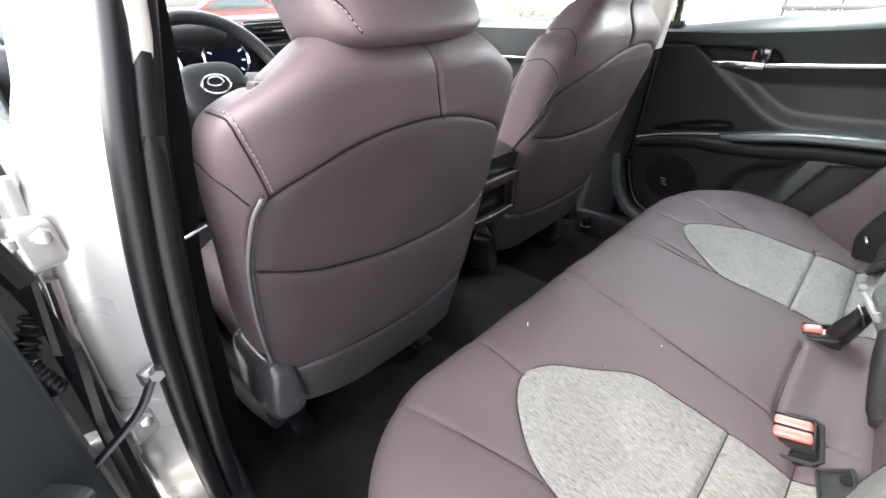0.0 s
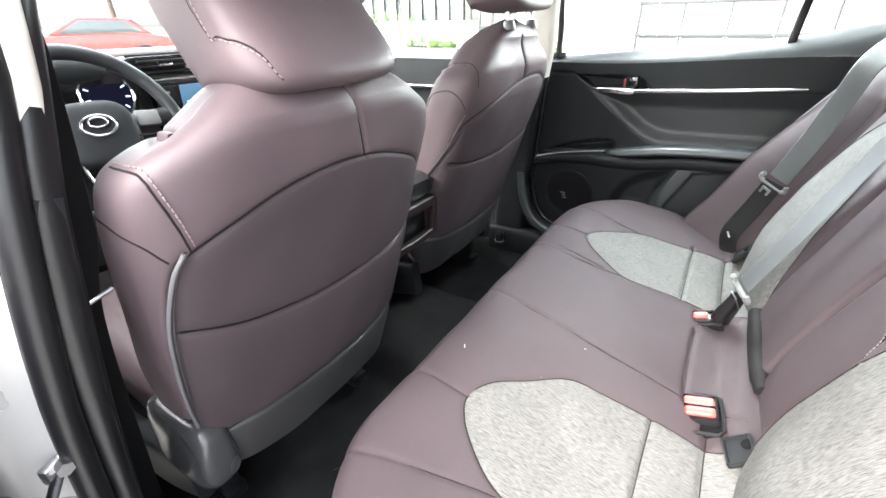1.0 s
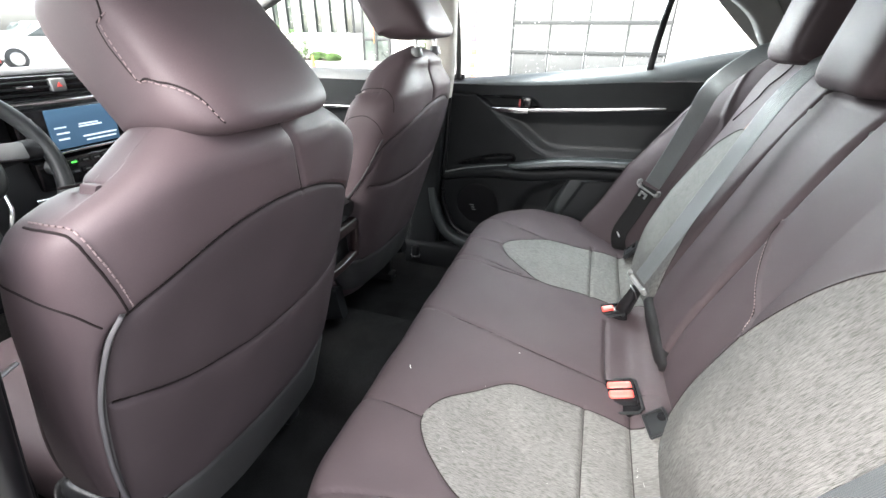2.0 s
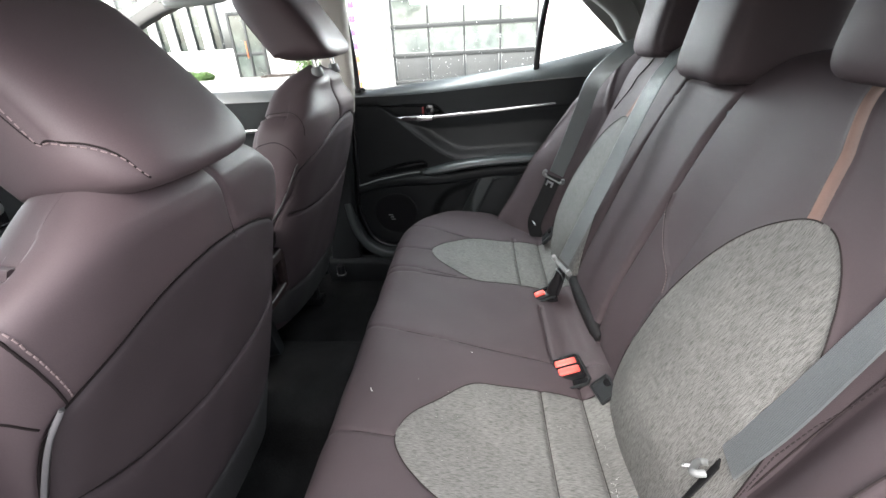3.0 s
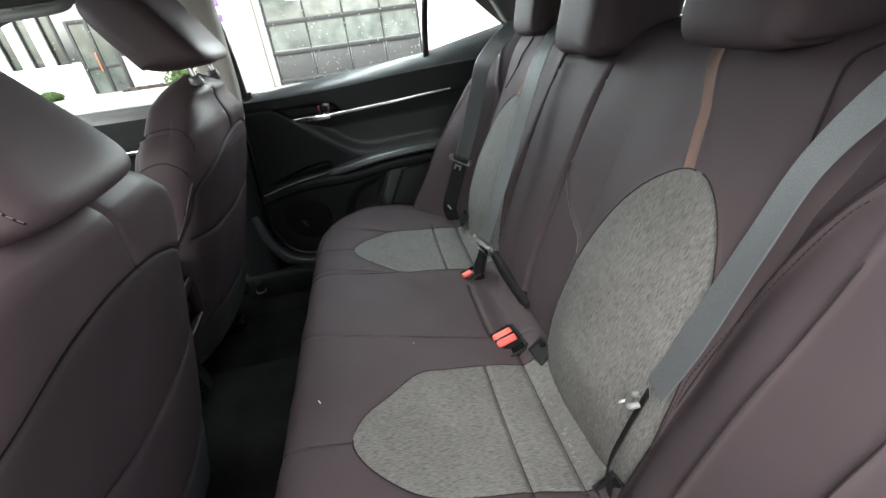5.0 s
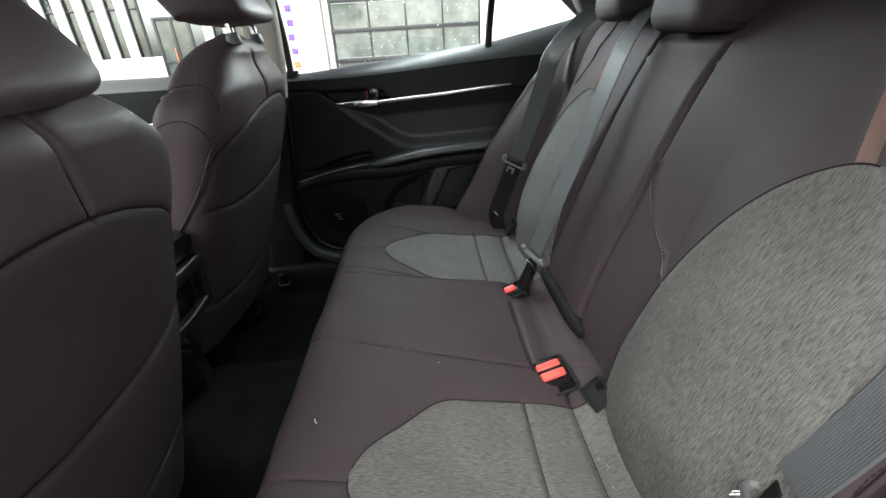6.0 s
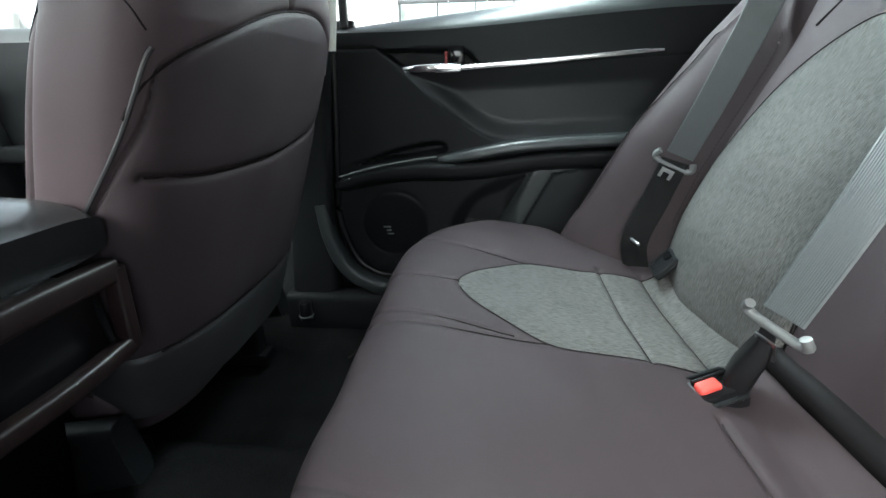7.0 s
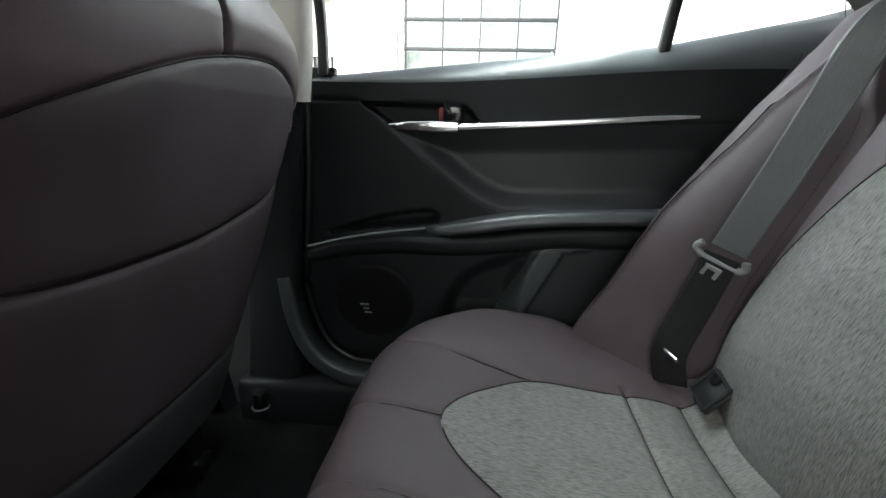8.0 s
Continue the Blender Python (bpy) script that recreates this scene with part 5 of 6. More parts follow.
SCREEN = glow("screen_glow", (0.05, 0.10, 0.16), 0.10)
SCREENLINE = glow("screen_text_glow", (0.6, 0.7, 0.8), 0.10)
DIAL = glow("dial_glow", (0.003, 0.003, 0.010), 0.03)
GREEN = glow("green_key_glow", (0.1, 0.9, 0.1), 0.15)
SILVER = material("pale_silver_plastic", (0.62, 0.62, 0.62), 0.35, 0.3, vary=0.04, bump=0)


def steering_wheel():
    w = thing("steering_wheel", "black leather steering wheel with a round chrome emblem", "steering wheel", (-0.365, 1.16, 0.95))
    m = at(-0.375, 1.160, 0.950, 66)
    rim = tube([(0.178 * math.cos(a), 0.178 * math.sin(a), 0) for a in np.linspace(0, 2 * math.pi, 65)], 0.0155, 14, n=0)
    bmesh.ops.transform(rim, matrix=m, verts=rim.verts)
    part("rim", rim, SOFTBLACK, w, "black leather rim")
    P = cushion_block(0.155, 0.135, 0.05, 48, 24, 3.2, taper=0.0).reshape(-1, 3)
    P[:, 0] *= 1 - 1.2 * np.clip(-P[:, 1], 0, 0.1)
    V = [m @ Vector((p[0], p[1], p[2] + 0.012)) for p in P]
    raw("hub", V, grid_faces(48, 24, True), SOFTBLACK, w, "black padded hub")
    for pts in ([(-0.06, 0.01, 0.0), (-0.12, 0.018, -0.004), (-0.175, 0.02, 0)], [(0.06, 0.01, 0.0), (0.12, 0.018, -0.004), (0.175, 0.02, 0)], [(0, -0.05, 0), (0, -0.11, -0.004), (0, -0.175, 0)]):
        bm = tube(pts, 0.020, 10, squash=0.45)
        bmesh.ops.transform(bm, matrix=m, verts=bm.verts)
        part("spoke", bm, SOFTBLACK, w, "black spoke with switches")
    for sx in (-1, 1):
        part("switch_pad", box((0.05, 0.035, 0.012), m @ at(sx * 0.108, 0.018, 0.012, 0, 0, sx * -6), 0.005), GREYPLASTIC, w, "grey switch pad")
        bm = tube([(sx * 0.055, -0.045, 0.015), (sx * 0.05, -0.09, 0.008), (sx * 0.02, -0.14, 0.002)], 0.004, 8)
        bmesh.ops.transform(bm, matrix=m, verts=bm.verts)
        part("silver_accent", bm, CHROME, w, "silver spoke accent")
    oval = tube([(0.031 * math.cos(a), 0.012 + 0.021 * math.sin(a), 0.039) for a in np.linspace(0, 2 * math.pi, 41)], 0.003, 8, n=0)
    bmesh.ops.transform(oval, matrix=m, verts=oval.verts)
    part("emblem", oval, CHROME, w, "plain oval chrome emblem")
    inner = tube([(0.017 * math.cos(a), 0.018 + 0.010 * math.sin(a), 0.040) for a in np.linspace(0, 2 * math.pi, 33)], 0.0024, 8, n=0)
    bmesh.ops.transform(inner, matrix=m, verts=inner.verts)
    part("emblem_inner", inner, CHROME, w, "plain chrome inner oval")
    part("column", cylinder(0.04, 0.26, m @ at(0, 0, -0.15)), BLACK, w)
    for sx in (-1, 1):
        bm = tube([(-0.365 + sx * 0.05, 1.24, 0.935), (-0.365 + sx * 0.16, 1.235, 0.950)], 0.008, 8)
        part("stalk", bm, BLACK, w, "black column stalk")


dashboard()
steering_wheel()


# ---- open door side: pillar, sill, door ----
def left_side():
    p = thing("door_pillar", "silver painted pillar with black rubber door seal", "pillar", (-0.74, 0.56, 0.30), kind="structure")
    front = [(-0.600, 0.585, 1.36), (-0.655, 0.560, 1.14), (-0.691, 0.550, 1.00), (-0.722, 0.555, 0.82), (-0.736, 0.575, 0.62), (-0.738, 0.61, 0.46), (-0.735, 0.64, 0.34)]
    # painted face from the seal out to the hinges
    c = curve(front, 8)
    rows = []
    for q in c:
        out = np.array([-1.0, 0.0, 0.0])
        wide = float(np.interp(q[2], [0.5, 0.72, 0.85, 0.96, 1.07, 1.15, 1.36], [0.062, 0.052, 0.060, 0.070, 0.050, 0.050, 0.060]))
        prof = [(0.0, -0.008), (0.15, -0.002), (0.5, 0.010), (0.8, 0.016), (0.95, 0.028), (1.0, 0.050), (1.02, 0.14)]
        rows.append([q + out * wide * a + np.array([0, b, 0]) for a, b in prof])
    P = np.array(rows)
    sub = np.stack([curve(r, 6) for r in P])
    raw("painted_face", sub.reshape(-1, 3), grid_faces(sub.shape[0], sub.shape[1], False), PAINT, p, "silver painted pillar face")
    seal = c + np.array([0.013, -0.020, 0])
    part("rubber_seal", tube(seal, 0.0145, 12, n=0), RUBBER, p, "black rubber door seal")
    part("seal_lip", tube(seal + np.array([0.025, 0.006, 0]), 0.0125, 12, n=0, squash=1.3), RUBBER, p, "black inner lip of the seal")
    up = [(-0.590, 0.602, 1.36), (-0.616, 0.576, 1.20), (-0.632, 0.574, 1.10), (-0.648, 0.579, 1.025)]
    low = [(-0.648, 0.579, 1.027), (-0.665, 0.585, 0.92), (-0.687, 0.600, 0.75), (-0.699, 0.635, 0.55), (-0.695, 0.665, 0.34)]
    part("upper_trim", bar(up, [0.09, 0.09], [0.03, 0.03]), PILLAR, p, "pale upper pillar trim")
    part("lower_trim", bar(low, [0.11, 0.11, 0.12], [0.035, 0.04]), BLACK, p, "black lower pillar trim")
    # sill
    s = thing("door_sill", "black plastic scuff plate on a silver door sill", "sill", (-0.75, 0.2, 0.30), kind="structure")
    part("scuff_plate", bar([(-0.725, 0.66, 0.375), (-0.725, 0.2, 0.375), (-0.725, -0.10, 0.385), (-0.72, -0.25, 0.45)], [0.05, 0.05], [0.09, 0.09], up=(1, 0, 0)), BLACK, s)
    part("painted_sill", box((0.10, 1.05, 0.16), at(-0.80, 0.15, 0.29), 0.02, 3), PAINT, s)
    r = thing("door_sill", "black plastic scuff plate at the closed door", "sill", (0.72, 0.2, 0.30), kind="structure")
    part("scuff_plate", bar([(0.705, 0.74, 0.37), (0.705, 0.50, 0.375), (0.705, 0.30, 0.375), (0.705, -0.2, 0.375)], [0.11, 0.11], [0.06, 0.06], up=(1, 0, 0)), BLACK, r)
    part("sill_trim", bar([(0.708, 0.628, 0.66), (0.708, 0.614, 0.57), (0.706, 0.580, 0.495), (0.704, 0.525, 0.455), (0.704, 0.44, 0.442), (0.704, 0.10, 0.440)], [0.030, 0.034, 0.036, 0.032], [0.05, 0.05], up=(1, 0, 0)), LITTRIM, r, "satin black curved sill trim")
    # Black tube added along the closed door's gap to draw its shade line.
    part("door_gap_tube", tube([(0.712, 0.566, 1.035), (0.722, 0.577, 0.871), (0.730, 0.592, 0.713), (0.732, 0.596, 0.62), (0.730, 0.567, 0.525), (0.728, 0.525, 0.480), (0.728, 0.44, 0.462), (0.728, 0.1, 0.460)], 0.0085, 10), RUBBER, r, "black rubber door seal")
    # Added sheet, no part of the car: keeps daylight out of the gap.
    part("gap_light_block", box((0.02, 0.14, 0.72), at(0.770, 0.60, 0.70), 0.004), RUBBER, r, "black sheet added to block light behind the door gap")
    part("outer_sill", box((0.08, 2.3, 0.22), at(0.83, 0.7, 0.30), 0.02, 3), PAINT, r)
    part("inner_sill", box((0.02, 2.0, 0.42), at(0.778, 0.70, 0.45), 0.004), BLACK, r, "black inner sill wall")
    # rear quarter panel behind the open door
    q = [(-0.74, -0.28, 0.30), (-0.745, -0.36, 0.60), (-0.74, -0.40, 0.90), (-0.72, -0.42, 1.12)]
    tagged(part("quarter_panel", bar(q, [0.12, 0.12], [0.10, 0.08]), PAINT), "silver rear quarter edge of the door opening", "body panel", kind="structure")
    for z, y in ((0.94, 0.555), (0.665, 0.575)):
        h = part("hinge", box((0.040, 0.05, 0.050), at(-0.774, y + 0.012, z, 0, 0, 20), 0.010, 3), PAINT, p, "silver painted steel door hinge")
        part("door_leaf", box((0.060, 0.030, 0.030), at(-0.812, y + 0.014, z - 0.010, 0, 0, -14), 0.008, 3), PAINT, h)
        part("pin", cylinder(0.010, 0.085, at(-0.790, y - 0.004, z), bevel=0.002), STEEL, h, "bare steel hinge pin")
        for dx in (-0.012, 0.014):
            part("bolt", cylinder(0.008, 0.01, at(-0.774 + dx, y - 0.014, z + 0.012, 90), segments=6, bevel=0.001), STEEL, h)
    # Dark flat sheet added beside the hinges, drawing the gap's shade.
    tagged(part("hinge_gap_sheet", box((0.10, 0.02, 0.75), at(-0.815, 0.665, 0.70), 0.004), SKIRT), "dark sheet added for the shaded gap between pillar and open door", "body panel", kind="structure")
    part("hinge_channel", bar([(-0.768, 0.585, 1.00), (-0.783, 0.580, 0.84), (-0.792, 0.585, 0.68), (-0.800, 0.60, 0.50)], [0.022, 0.020], [0.02, 0.02]), PAINT, p, "silver painted hinge channel")
    part("hinge_flange", tube([(-0.772, 0.560, 0.90), (-0.784, 0.562, 0.80), (-0.795, 0.57, 0.62)], 0.006, 8), STEEL, p, "bare metal flange")
    k = thing("door_check_strap", "black door check strap with a steel bracket", "door check", (-0.74, 0.54, 0.75))
    part("arm", tube([(-0.735, 0.535, 0.752), (-0.765, 0.515, 0.728), (-0.825, 0.500, 0.700)], 0.0065, 8, squash=0.5), RUBBER, k, "black check arm")
    part("bracket", box((0.026, 0.012, 0.02), at(-0.735, 0.543, 0.753, 0, 0, 25), 0.003), STEEL, k, "steel bracket")
    part("bolt", cylinder(0.008, 0.012, at(-0.730, 0.532, 0.757, 90), segments=6), STEEL, k)
    b = thing("cable_bellows", "black ribbed rubber cable sleeve", "cable sleeve", (-0.81, 0.55, 0.83))
    mid = curve([(-0.797, 0.550, 0.875), (-0.818, 0.535, 0.835), (-0.811, 0.545, 0.785)], 45)
    n = len(mid)
    rows = []
    for i, q in enumerate(mid):
        d = mid[min(i + 1, n - 1)] - mid[max(i - 1, 0)]
        d = d / np.linalg.norm(d)
        u = np.cross(d, (0, 1, 0))
        u = u / np.linalg.norm(u)
        v = np.cross(d, u)
        rr = 0.0090 + 0.0024 * math.sin(i / n * 12 * 2 * math.pi)
        rows.append([q + rr * (math.cos(a) * u + math.sin(a) * v) for a in np.linspace(0, 2 * math.pi, 17)[:-1]])
    P = np.array(rows).transpose(1, 0, 2)
    raw("sleeve", P.reshape(-1, 3), grid_faces(16, n, True), RUBBER, b)


def open_door():
    """The left rear door, swung out on its front hinges."""
    d = thing("open_rear_door", "rear door swung open, black inner trim and silver edge", "car door", (-0.84, 0.56, 0.36))
    m = Matrix.Translation((-0.779, 0.550, 0)) @ pose(0, 0, 0, 0, 0, -54)
    # in its own axes the door runs along -y from the hinge; +x faces the cabin

    def put(name, bm, mat, label=""):
        bmesh.ops.transform(bm, matrix=m, verts=bm.verts)
        return part(name, bm, mat, d, label)
    put("frame_edge", prism([(-0.02, 0.40), (-0.02, 1.06), (-0.95, 1.10), (-0.98, 0.85), (-0.80, 0.40)], "x", -0.13, -0.03, 0.012), PAINT, "silver painted door shell")
    put("inner_trim", prism([(-0.055, 0.42), (-0.050, 0.98), (-0.93, 1.02), (-0.92, 0.80), (-0.76, 0.42)], "x", -0.03, 0.025, 0.018, 3), SOFTBLACK, "black inner door trim")
    put("arm_rest", bar([(0.04, -0.10, 0.72), (0.055, -0.35, 0.76), (0.055, -0.70, 0.78)], [0.04, 0.05], [0.06, 0.07]), SOFTBLACK, "black padded arm rest")
    put("map_pocket", bar([(0.03, -0.12, 0.52), (0.045, -0.35, 0.54), (0.03, -0.62, 0.56)], [0.12, 0.14, 0.1], [0.03, 0.04]), SOFTBLACK, "black map pocket")
    put("rubber_seal", tube([(0.004, -0.035, 0.42), (0.0, -0.03, 0.98), (0.0, -0.30, 1.05), (0.0, -0.93, 1.07)], 0.012, 8), RUBBER, "black rubber edge seal")
    put("window_frame", tube([(-0.08, -0.04, 1.05), (-0.12, -0.06, 1.22), (-0.20, -0.15, 1.36), (-0.22, -0.5, 1.37), (-0.18, -0.78, 1.28), (-0.08, -0.95, 1.12)], 0.016, 8), PAINT, "silver window frame")


def front_belt():
    b = thing("front_belt", "dark front seat belt with a steel buckle stalk", "seat belt", (-0.62, 0.6, 0.5))
    part("webbing", strap([(-0.585, 0.64, 1.25), (-0.592, 0.635, 1.12), (-0.612, 0.64, 0.95), (-0.640, 0.66, 0.80), (-0.66, 0.70, 0.45)], [(1, 0.35, 0)] * 5, 0.050), BLACKSHADEWEB, b, "black woven webbing")
    part("adjuster_rod", tube([(-0.655, 0.615, 0.867), (-0.607, 0.615, 0.880)], 0.0025, 8), STEEL, b, "thin bright rod")


left_side()
open_door()
front_belt()


# ---- outside ----
def garage():
    g = thing("garage_building", "white garage building with a dark glazed sectional door", "building", (12.3, 0, 0))
    x = 12.3
    for y0, y1, z0, z1 in ((2.45, 4.4, 0, 6.0), (-9.0, -1.55, 0, 6.0), (-1.55, 2.45, 4.42, 6.0)):
        part("wall", box((0.3, y1 - y0, z1 - z0), at(x + 0.15, (y0 + y1) / 2, (z0 + z1) / 2), 0.01), WALLWHITE, g, "white rendered wall")
    part("stone_column", box((0.25, 0.7, 3.4), at(x - 0.10, 2.95, 1.7), 0.02), STONE, g, "pale stone column")
    door = thing("sectional_door", "dark grey sectional door with glazed rows", "garage door", (x, 0, 0))
    for z in (0.03, 0.72, 1.43, 2.14, 2.85, 3.56, 4.27):
        part("rail", box((0.06, 4.0, 0.10), at(x + 0.02, 0.45, z + 0.05), 0.01), FRAME, door)
    for i in range(5):
        y = 2.40 - i * 0.98
        part("stile", box((0.06, 0.045, 4.36), at(x + 0.025, y, 2.18), 0.01), FRAME, door)
    for i in range(4):
        yc = 2.40 - (i + 0.5) * 0.98
        part("panel", box((0.03, 0.90, 0.58), at(x + 0.04, yc, 0.43), 0.008), FRAMEGREY, door, "dark grey solid panel")
        for r in range(5):
            part("pane", box((0.02, 0.92, 0.58), at(x + 0.04, yc, 1.125 + 0.71 * r), 0), PALEGLASS, door, "window pane with a pale sky reflection in its colour")
    part("roof", box((6, 13.6, 0.25), at(x + 2.8, -2.3, 6.1), 0.03), FRAME, g)
    # banner strips beside the door
    for y, cols in ((3.42, (ORANGE, WALLWHITE, PURPLE)), (-1.75, (PINK, WALLWHITE, PINK))):
        t = thing("banner", "striped cloth banner hanging beside the garage door", "banner", (x - 0.1, y, 0.2))
        for i in range(14):
            part("stripe", box((0.03, 0.16, 0.16), at(x - 0.30, y + 0.02 * math.sin(i), 0.082 + 0.165 * i), 0.01), (cols[0] if i < 5 else cols[2]) if i % 2 == 0 else cols[1], t)


def office():
    x = 17.5
    o = thing("office_building", "white office building with tall narrow windows", "building", (x, 12, 0))
    part("lower_wall", box((0.4, 24, 1.15), at(x + 0.2, 16.5, 0.575), 0.01), WALLWHITE, o, "white wall")
    part("upper_wall", box((0.4, 24, 2.0), at(x + 0.2, 16.5, 4.4), 0.01), WALLWHITE, o, "white wall")
    part("roof_edge", box((0.9, 24.4, 0.3), at(x + 0.1, 16.5, 5.5), 0.02), TERRACOTTA, o, "reddish roof edge")
    for i in range(18):
        y = 6.05 + i * 0.72
        if i in (3, 4, 5):
            continue
        part("pier", box((0.4, 0.34, 2.3), at(x + 0.2, y + 0.36, 2.3), 0.01), WALLWHITE, o)
        w = part("window", box((0.05, 0.42, 2.26), at(x + 0.18, y, 2.28), 0), OFFICEGLASS, o, "tall narrow window")
        for s in (-0.19, 0.19):
            part("window_frame", box((0.09, 0.075, 2.28), at(x + 0.12, y + s, 2.29), 0.005), FRAME, w)
        part("window_frame", box((0.08, 0.40, 0.05), at(x + 0.12, y, 2.75), 0.005), FRAME, w)
    e = thing("entrance_door", "dark framed glass entrance door", "door", (x - 0.1, 9.05, 0))
    for y in (8.45, 9.05, 9.65):
        part("door_stile", box((0.10, 0.10, 2.4), at(x - 0.08, y, 1.2), 0.01), FRAME, e)
    for z in (0.06, 0.95, 2.36):
        part("door_rail", box((0.08, 1.3, 0.12), at(x - 0.08, 9.05, z), 0.01), FRAME, e)
    for y in (8.75, 9.35):
        part("pane", box((0.02, 0.52, 2.2), at(x - 0.08, y, 1.2), 0), OFFICEGLASS, e, "reflecting glass")
    part("pull_bar", box((0.03, 0.03, 0.6), at(x - 0.16, 9.12, 1.1), 0.005), ORANGE, e, "orange door pull")
    tagged(part("pavement", box((3.0, 26, 0.12), at(x - 1.6, 15, 0.04), 0.03), KERB), "pale concrete pavement along the office", "pavement", kind="structure")
    for y0, y1 in ((10.7, 13.0), (5.6, 8.4)):
        bm = bmesh.new()
        for i in range(260):
            bmesh.ops.create_icosphere(bm, subdivisions=1, radius=random.uniform(0.04, 0.09), matrix=at(x - 0.55 + random.uniform(-0.35, 0.3), random.uniform(y0, y1), 0.12, random.uniform(0, 90), random.uniform(0, 90)))
        tagged(part("mulch_bed", bm, MULCH), "dark mulch stones in a planting bed", "stones", kind="stuff")


def shrub(x, y, r, h, name="shrub"):
    t = thing(name, "leafy green shrub in the planting bed", "shrub", (x, y, 0), group="shrubs")
    bm = bmesh.new()
    for i in range(7):
        a = random.uniform(0, 6.3)
        tube([(x, y, 0), (x + 0.3 * r * math.cos(a), y + 0.3 * r * math.sin(a), 0.5 * h), (x + 0.7 * r * math.cos(a), y + 0.7 * r * math.sin(a), 0.85 * h)], 0.015, 5, bm=bm, n=3)
    part("stems", bm, BARK, t)
    V, F = [], []
    for i in range(1500):
        d = Vector((random.gauss(0, 1), random.gauss(0, 1), random.gauss(0, 1))).normalized() * random.uniform(0.55, 1.0) ** 0.6
        lump = 1 + 0.25 * noise.noise(d * 2.2 + Vector((x, y, 0)))
        p = Vector((x + d.x * r * lump, y + d.y * r * lump, h * 0.52 + d.z * h * 0.5 * lump))
        u = Vector((random.gauss(0, 1), random.gauss(0, 1), random.gauss(0, 1))).normalized()
        v = u.orthogonal().normalized()
        s = random.uniform(0.03, 0.06)
        k = len(V)
        V += [p - u * s, p + v * s * 0.5, p + u * s, p - v * s * 0.5]
        F.append((k, k + 1, k + 2, k + 3))
    ob = raw("leaves", V, F, LEAF, t, "small green leaves")
    ob["kind"] = "stuff"


def tree(x, y, h):
    t = thing("tree", "leafy green tree behind the car park", "tree", (x, y, 0), group="trees")
    bm = tube([(x, y, 0), (x + 0.1, y, h * 0.3), (x, y + 0.1, h * 0.7)], [0.22, 0.18, 0.14, 0.08], 10)
    for i in range(8):
        a = i * 0.8
        z = h * random.uniform(0.3, 0.6)
        tube([(x, y, z), (x + h * 0.12 * math.cos(a), y + h * 0.12 * math.sin(a), z + h * 0.1), (x + h * 0.24 * math.cos(a), y + h * 0.24 * math.sin(a), z + h * 0.22)], [0.08, 0.05, 0.03], 6, bm=bm, n=3)
    part("trunk", bm, BARK, t)
    V, F = [], []
    lumps = [(random.gauss(0, 0.15) * h, random.gauss(0, 0.15) * h, random.uniform(0.4, 0.95) * h, random.uniform(0.10, 0.18) * h) for _ in range(16)]
    for lx, ly, lz, lr in lumps:
        for i in range(220):
            d = Vector((random.gauss(0, 1), random.gauss(0, 1), random.gauss(0, 1))).normalized() * random.uniform(0.5, 1.0)
            p = Vector((x + lx, y + ly, lz)) + d * lr
            u = Vector((random.gauss(0, 1), random.gauss(0, 1), random.gauss(0, 1))).normalized()
            v = u.orthogonal().normalized()
            s = random.uniform(0.10, 0.2)
            k = len(V)
            V += [p - u * s, p + v * s * 0.5, p + u * s, p - v * s * 0.5]
            F.append((k, k + 1, k + 2, k + 3))
    ob = raw("crown", V, F, LEAF, t, "green leaves")
    ob["kind"] = "stuff"


def parked_car(x, y, rz, paint, label):
    c = thing("parked_car", label, "car", (x, y, 0), group="parked cars")
    m = Matrix.Translation((x, y, 0)) @ pose(0, 0, 0, 0, 0, rz)
    side = [(-2.25, 0.30), (-2.28, 0.65), (-2.15, 0.88), (-1.35, 1.0), (1.1, 0.96), (2.0, 0.86), (2.25, 0.68), (2.25, 0.30)]
    bm = prism(side, "x", -0.88, 0.88, 0.08, 3)
    bmesh.ops.transform(bm, matrix=m, verts=bm.verts)
    part("body", bm, paint, c)
    roofline = [(-1.85, 0.93), (-1.05, 1.42), (0.2, 1.46), (1.15, 0.95)]
    bm = prism(roofline, "x", -0.74, 0.74, 0.07, 3)
    bmesh.ops.transform(bm, matrix=m, verts=bm.verts)
    part("cabin", bm, paint, c)
    for sx in (-0.75, 0.75):
        bm = prism([(-1.55, 1.0), (-1.0, 1.35), (0.15, 1.38), (0.85, 1.0)], "x", sx - 0.012, sx + 0.012, 0.004)
        bmesh.ops.transform(bm, matrix=m, verts=bm.verts)
        part("side_window", bm, DARKGLASS, c, "dark side window")
    for yy, tilt in ((0.70, 46), (-1.47, -51)):
        bm = box((1.3, 0.02, 0.62), m @ at(0, yy, 1.20, tilt), 0.005)
        part("windscreen", bm, DARKGLASS, c, "dark windscreen")
    for sx in (-0.80, 0.80):
        for yy in (-1.38, 1.38):
            w = part("wheel", cylinder(0.33, 0.22, m @ at(sx, yy, 0.33, 0, 90), segments=28, bevel=0.03), RUBBER, c, "black tyre")
            part("rim", cylinder(0.21, 0.23, m @ at(sx, yy, 0.33, 0, 90), segments=20, bevel=0.02), STEEL, w, "alloy rim")
        part("headlight", box((0.34, 0.10, 0.13), m @ at(sx * 0.82, 2.20, 0.72), 0.03), GLASSY, c, "clear headlight")
        part("tail_light", box((0.32, 0.08, 0.14), m @ at(sx * 0.82, -2.22, 0.78), 0.03), RED, c, "red tail light")


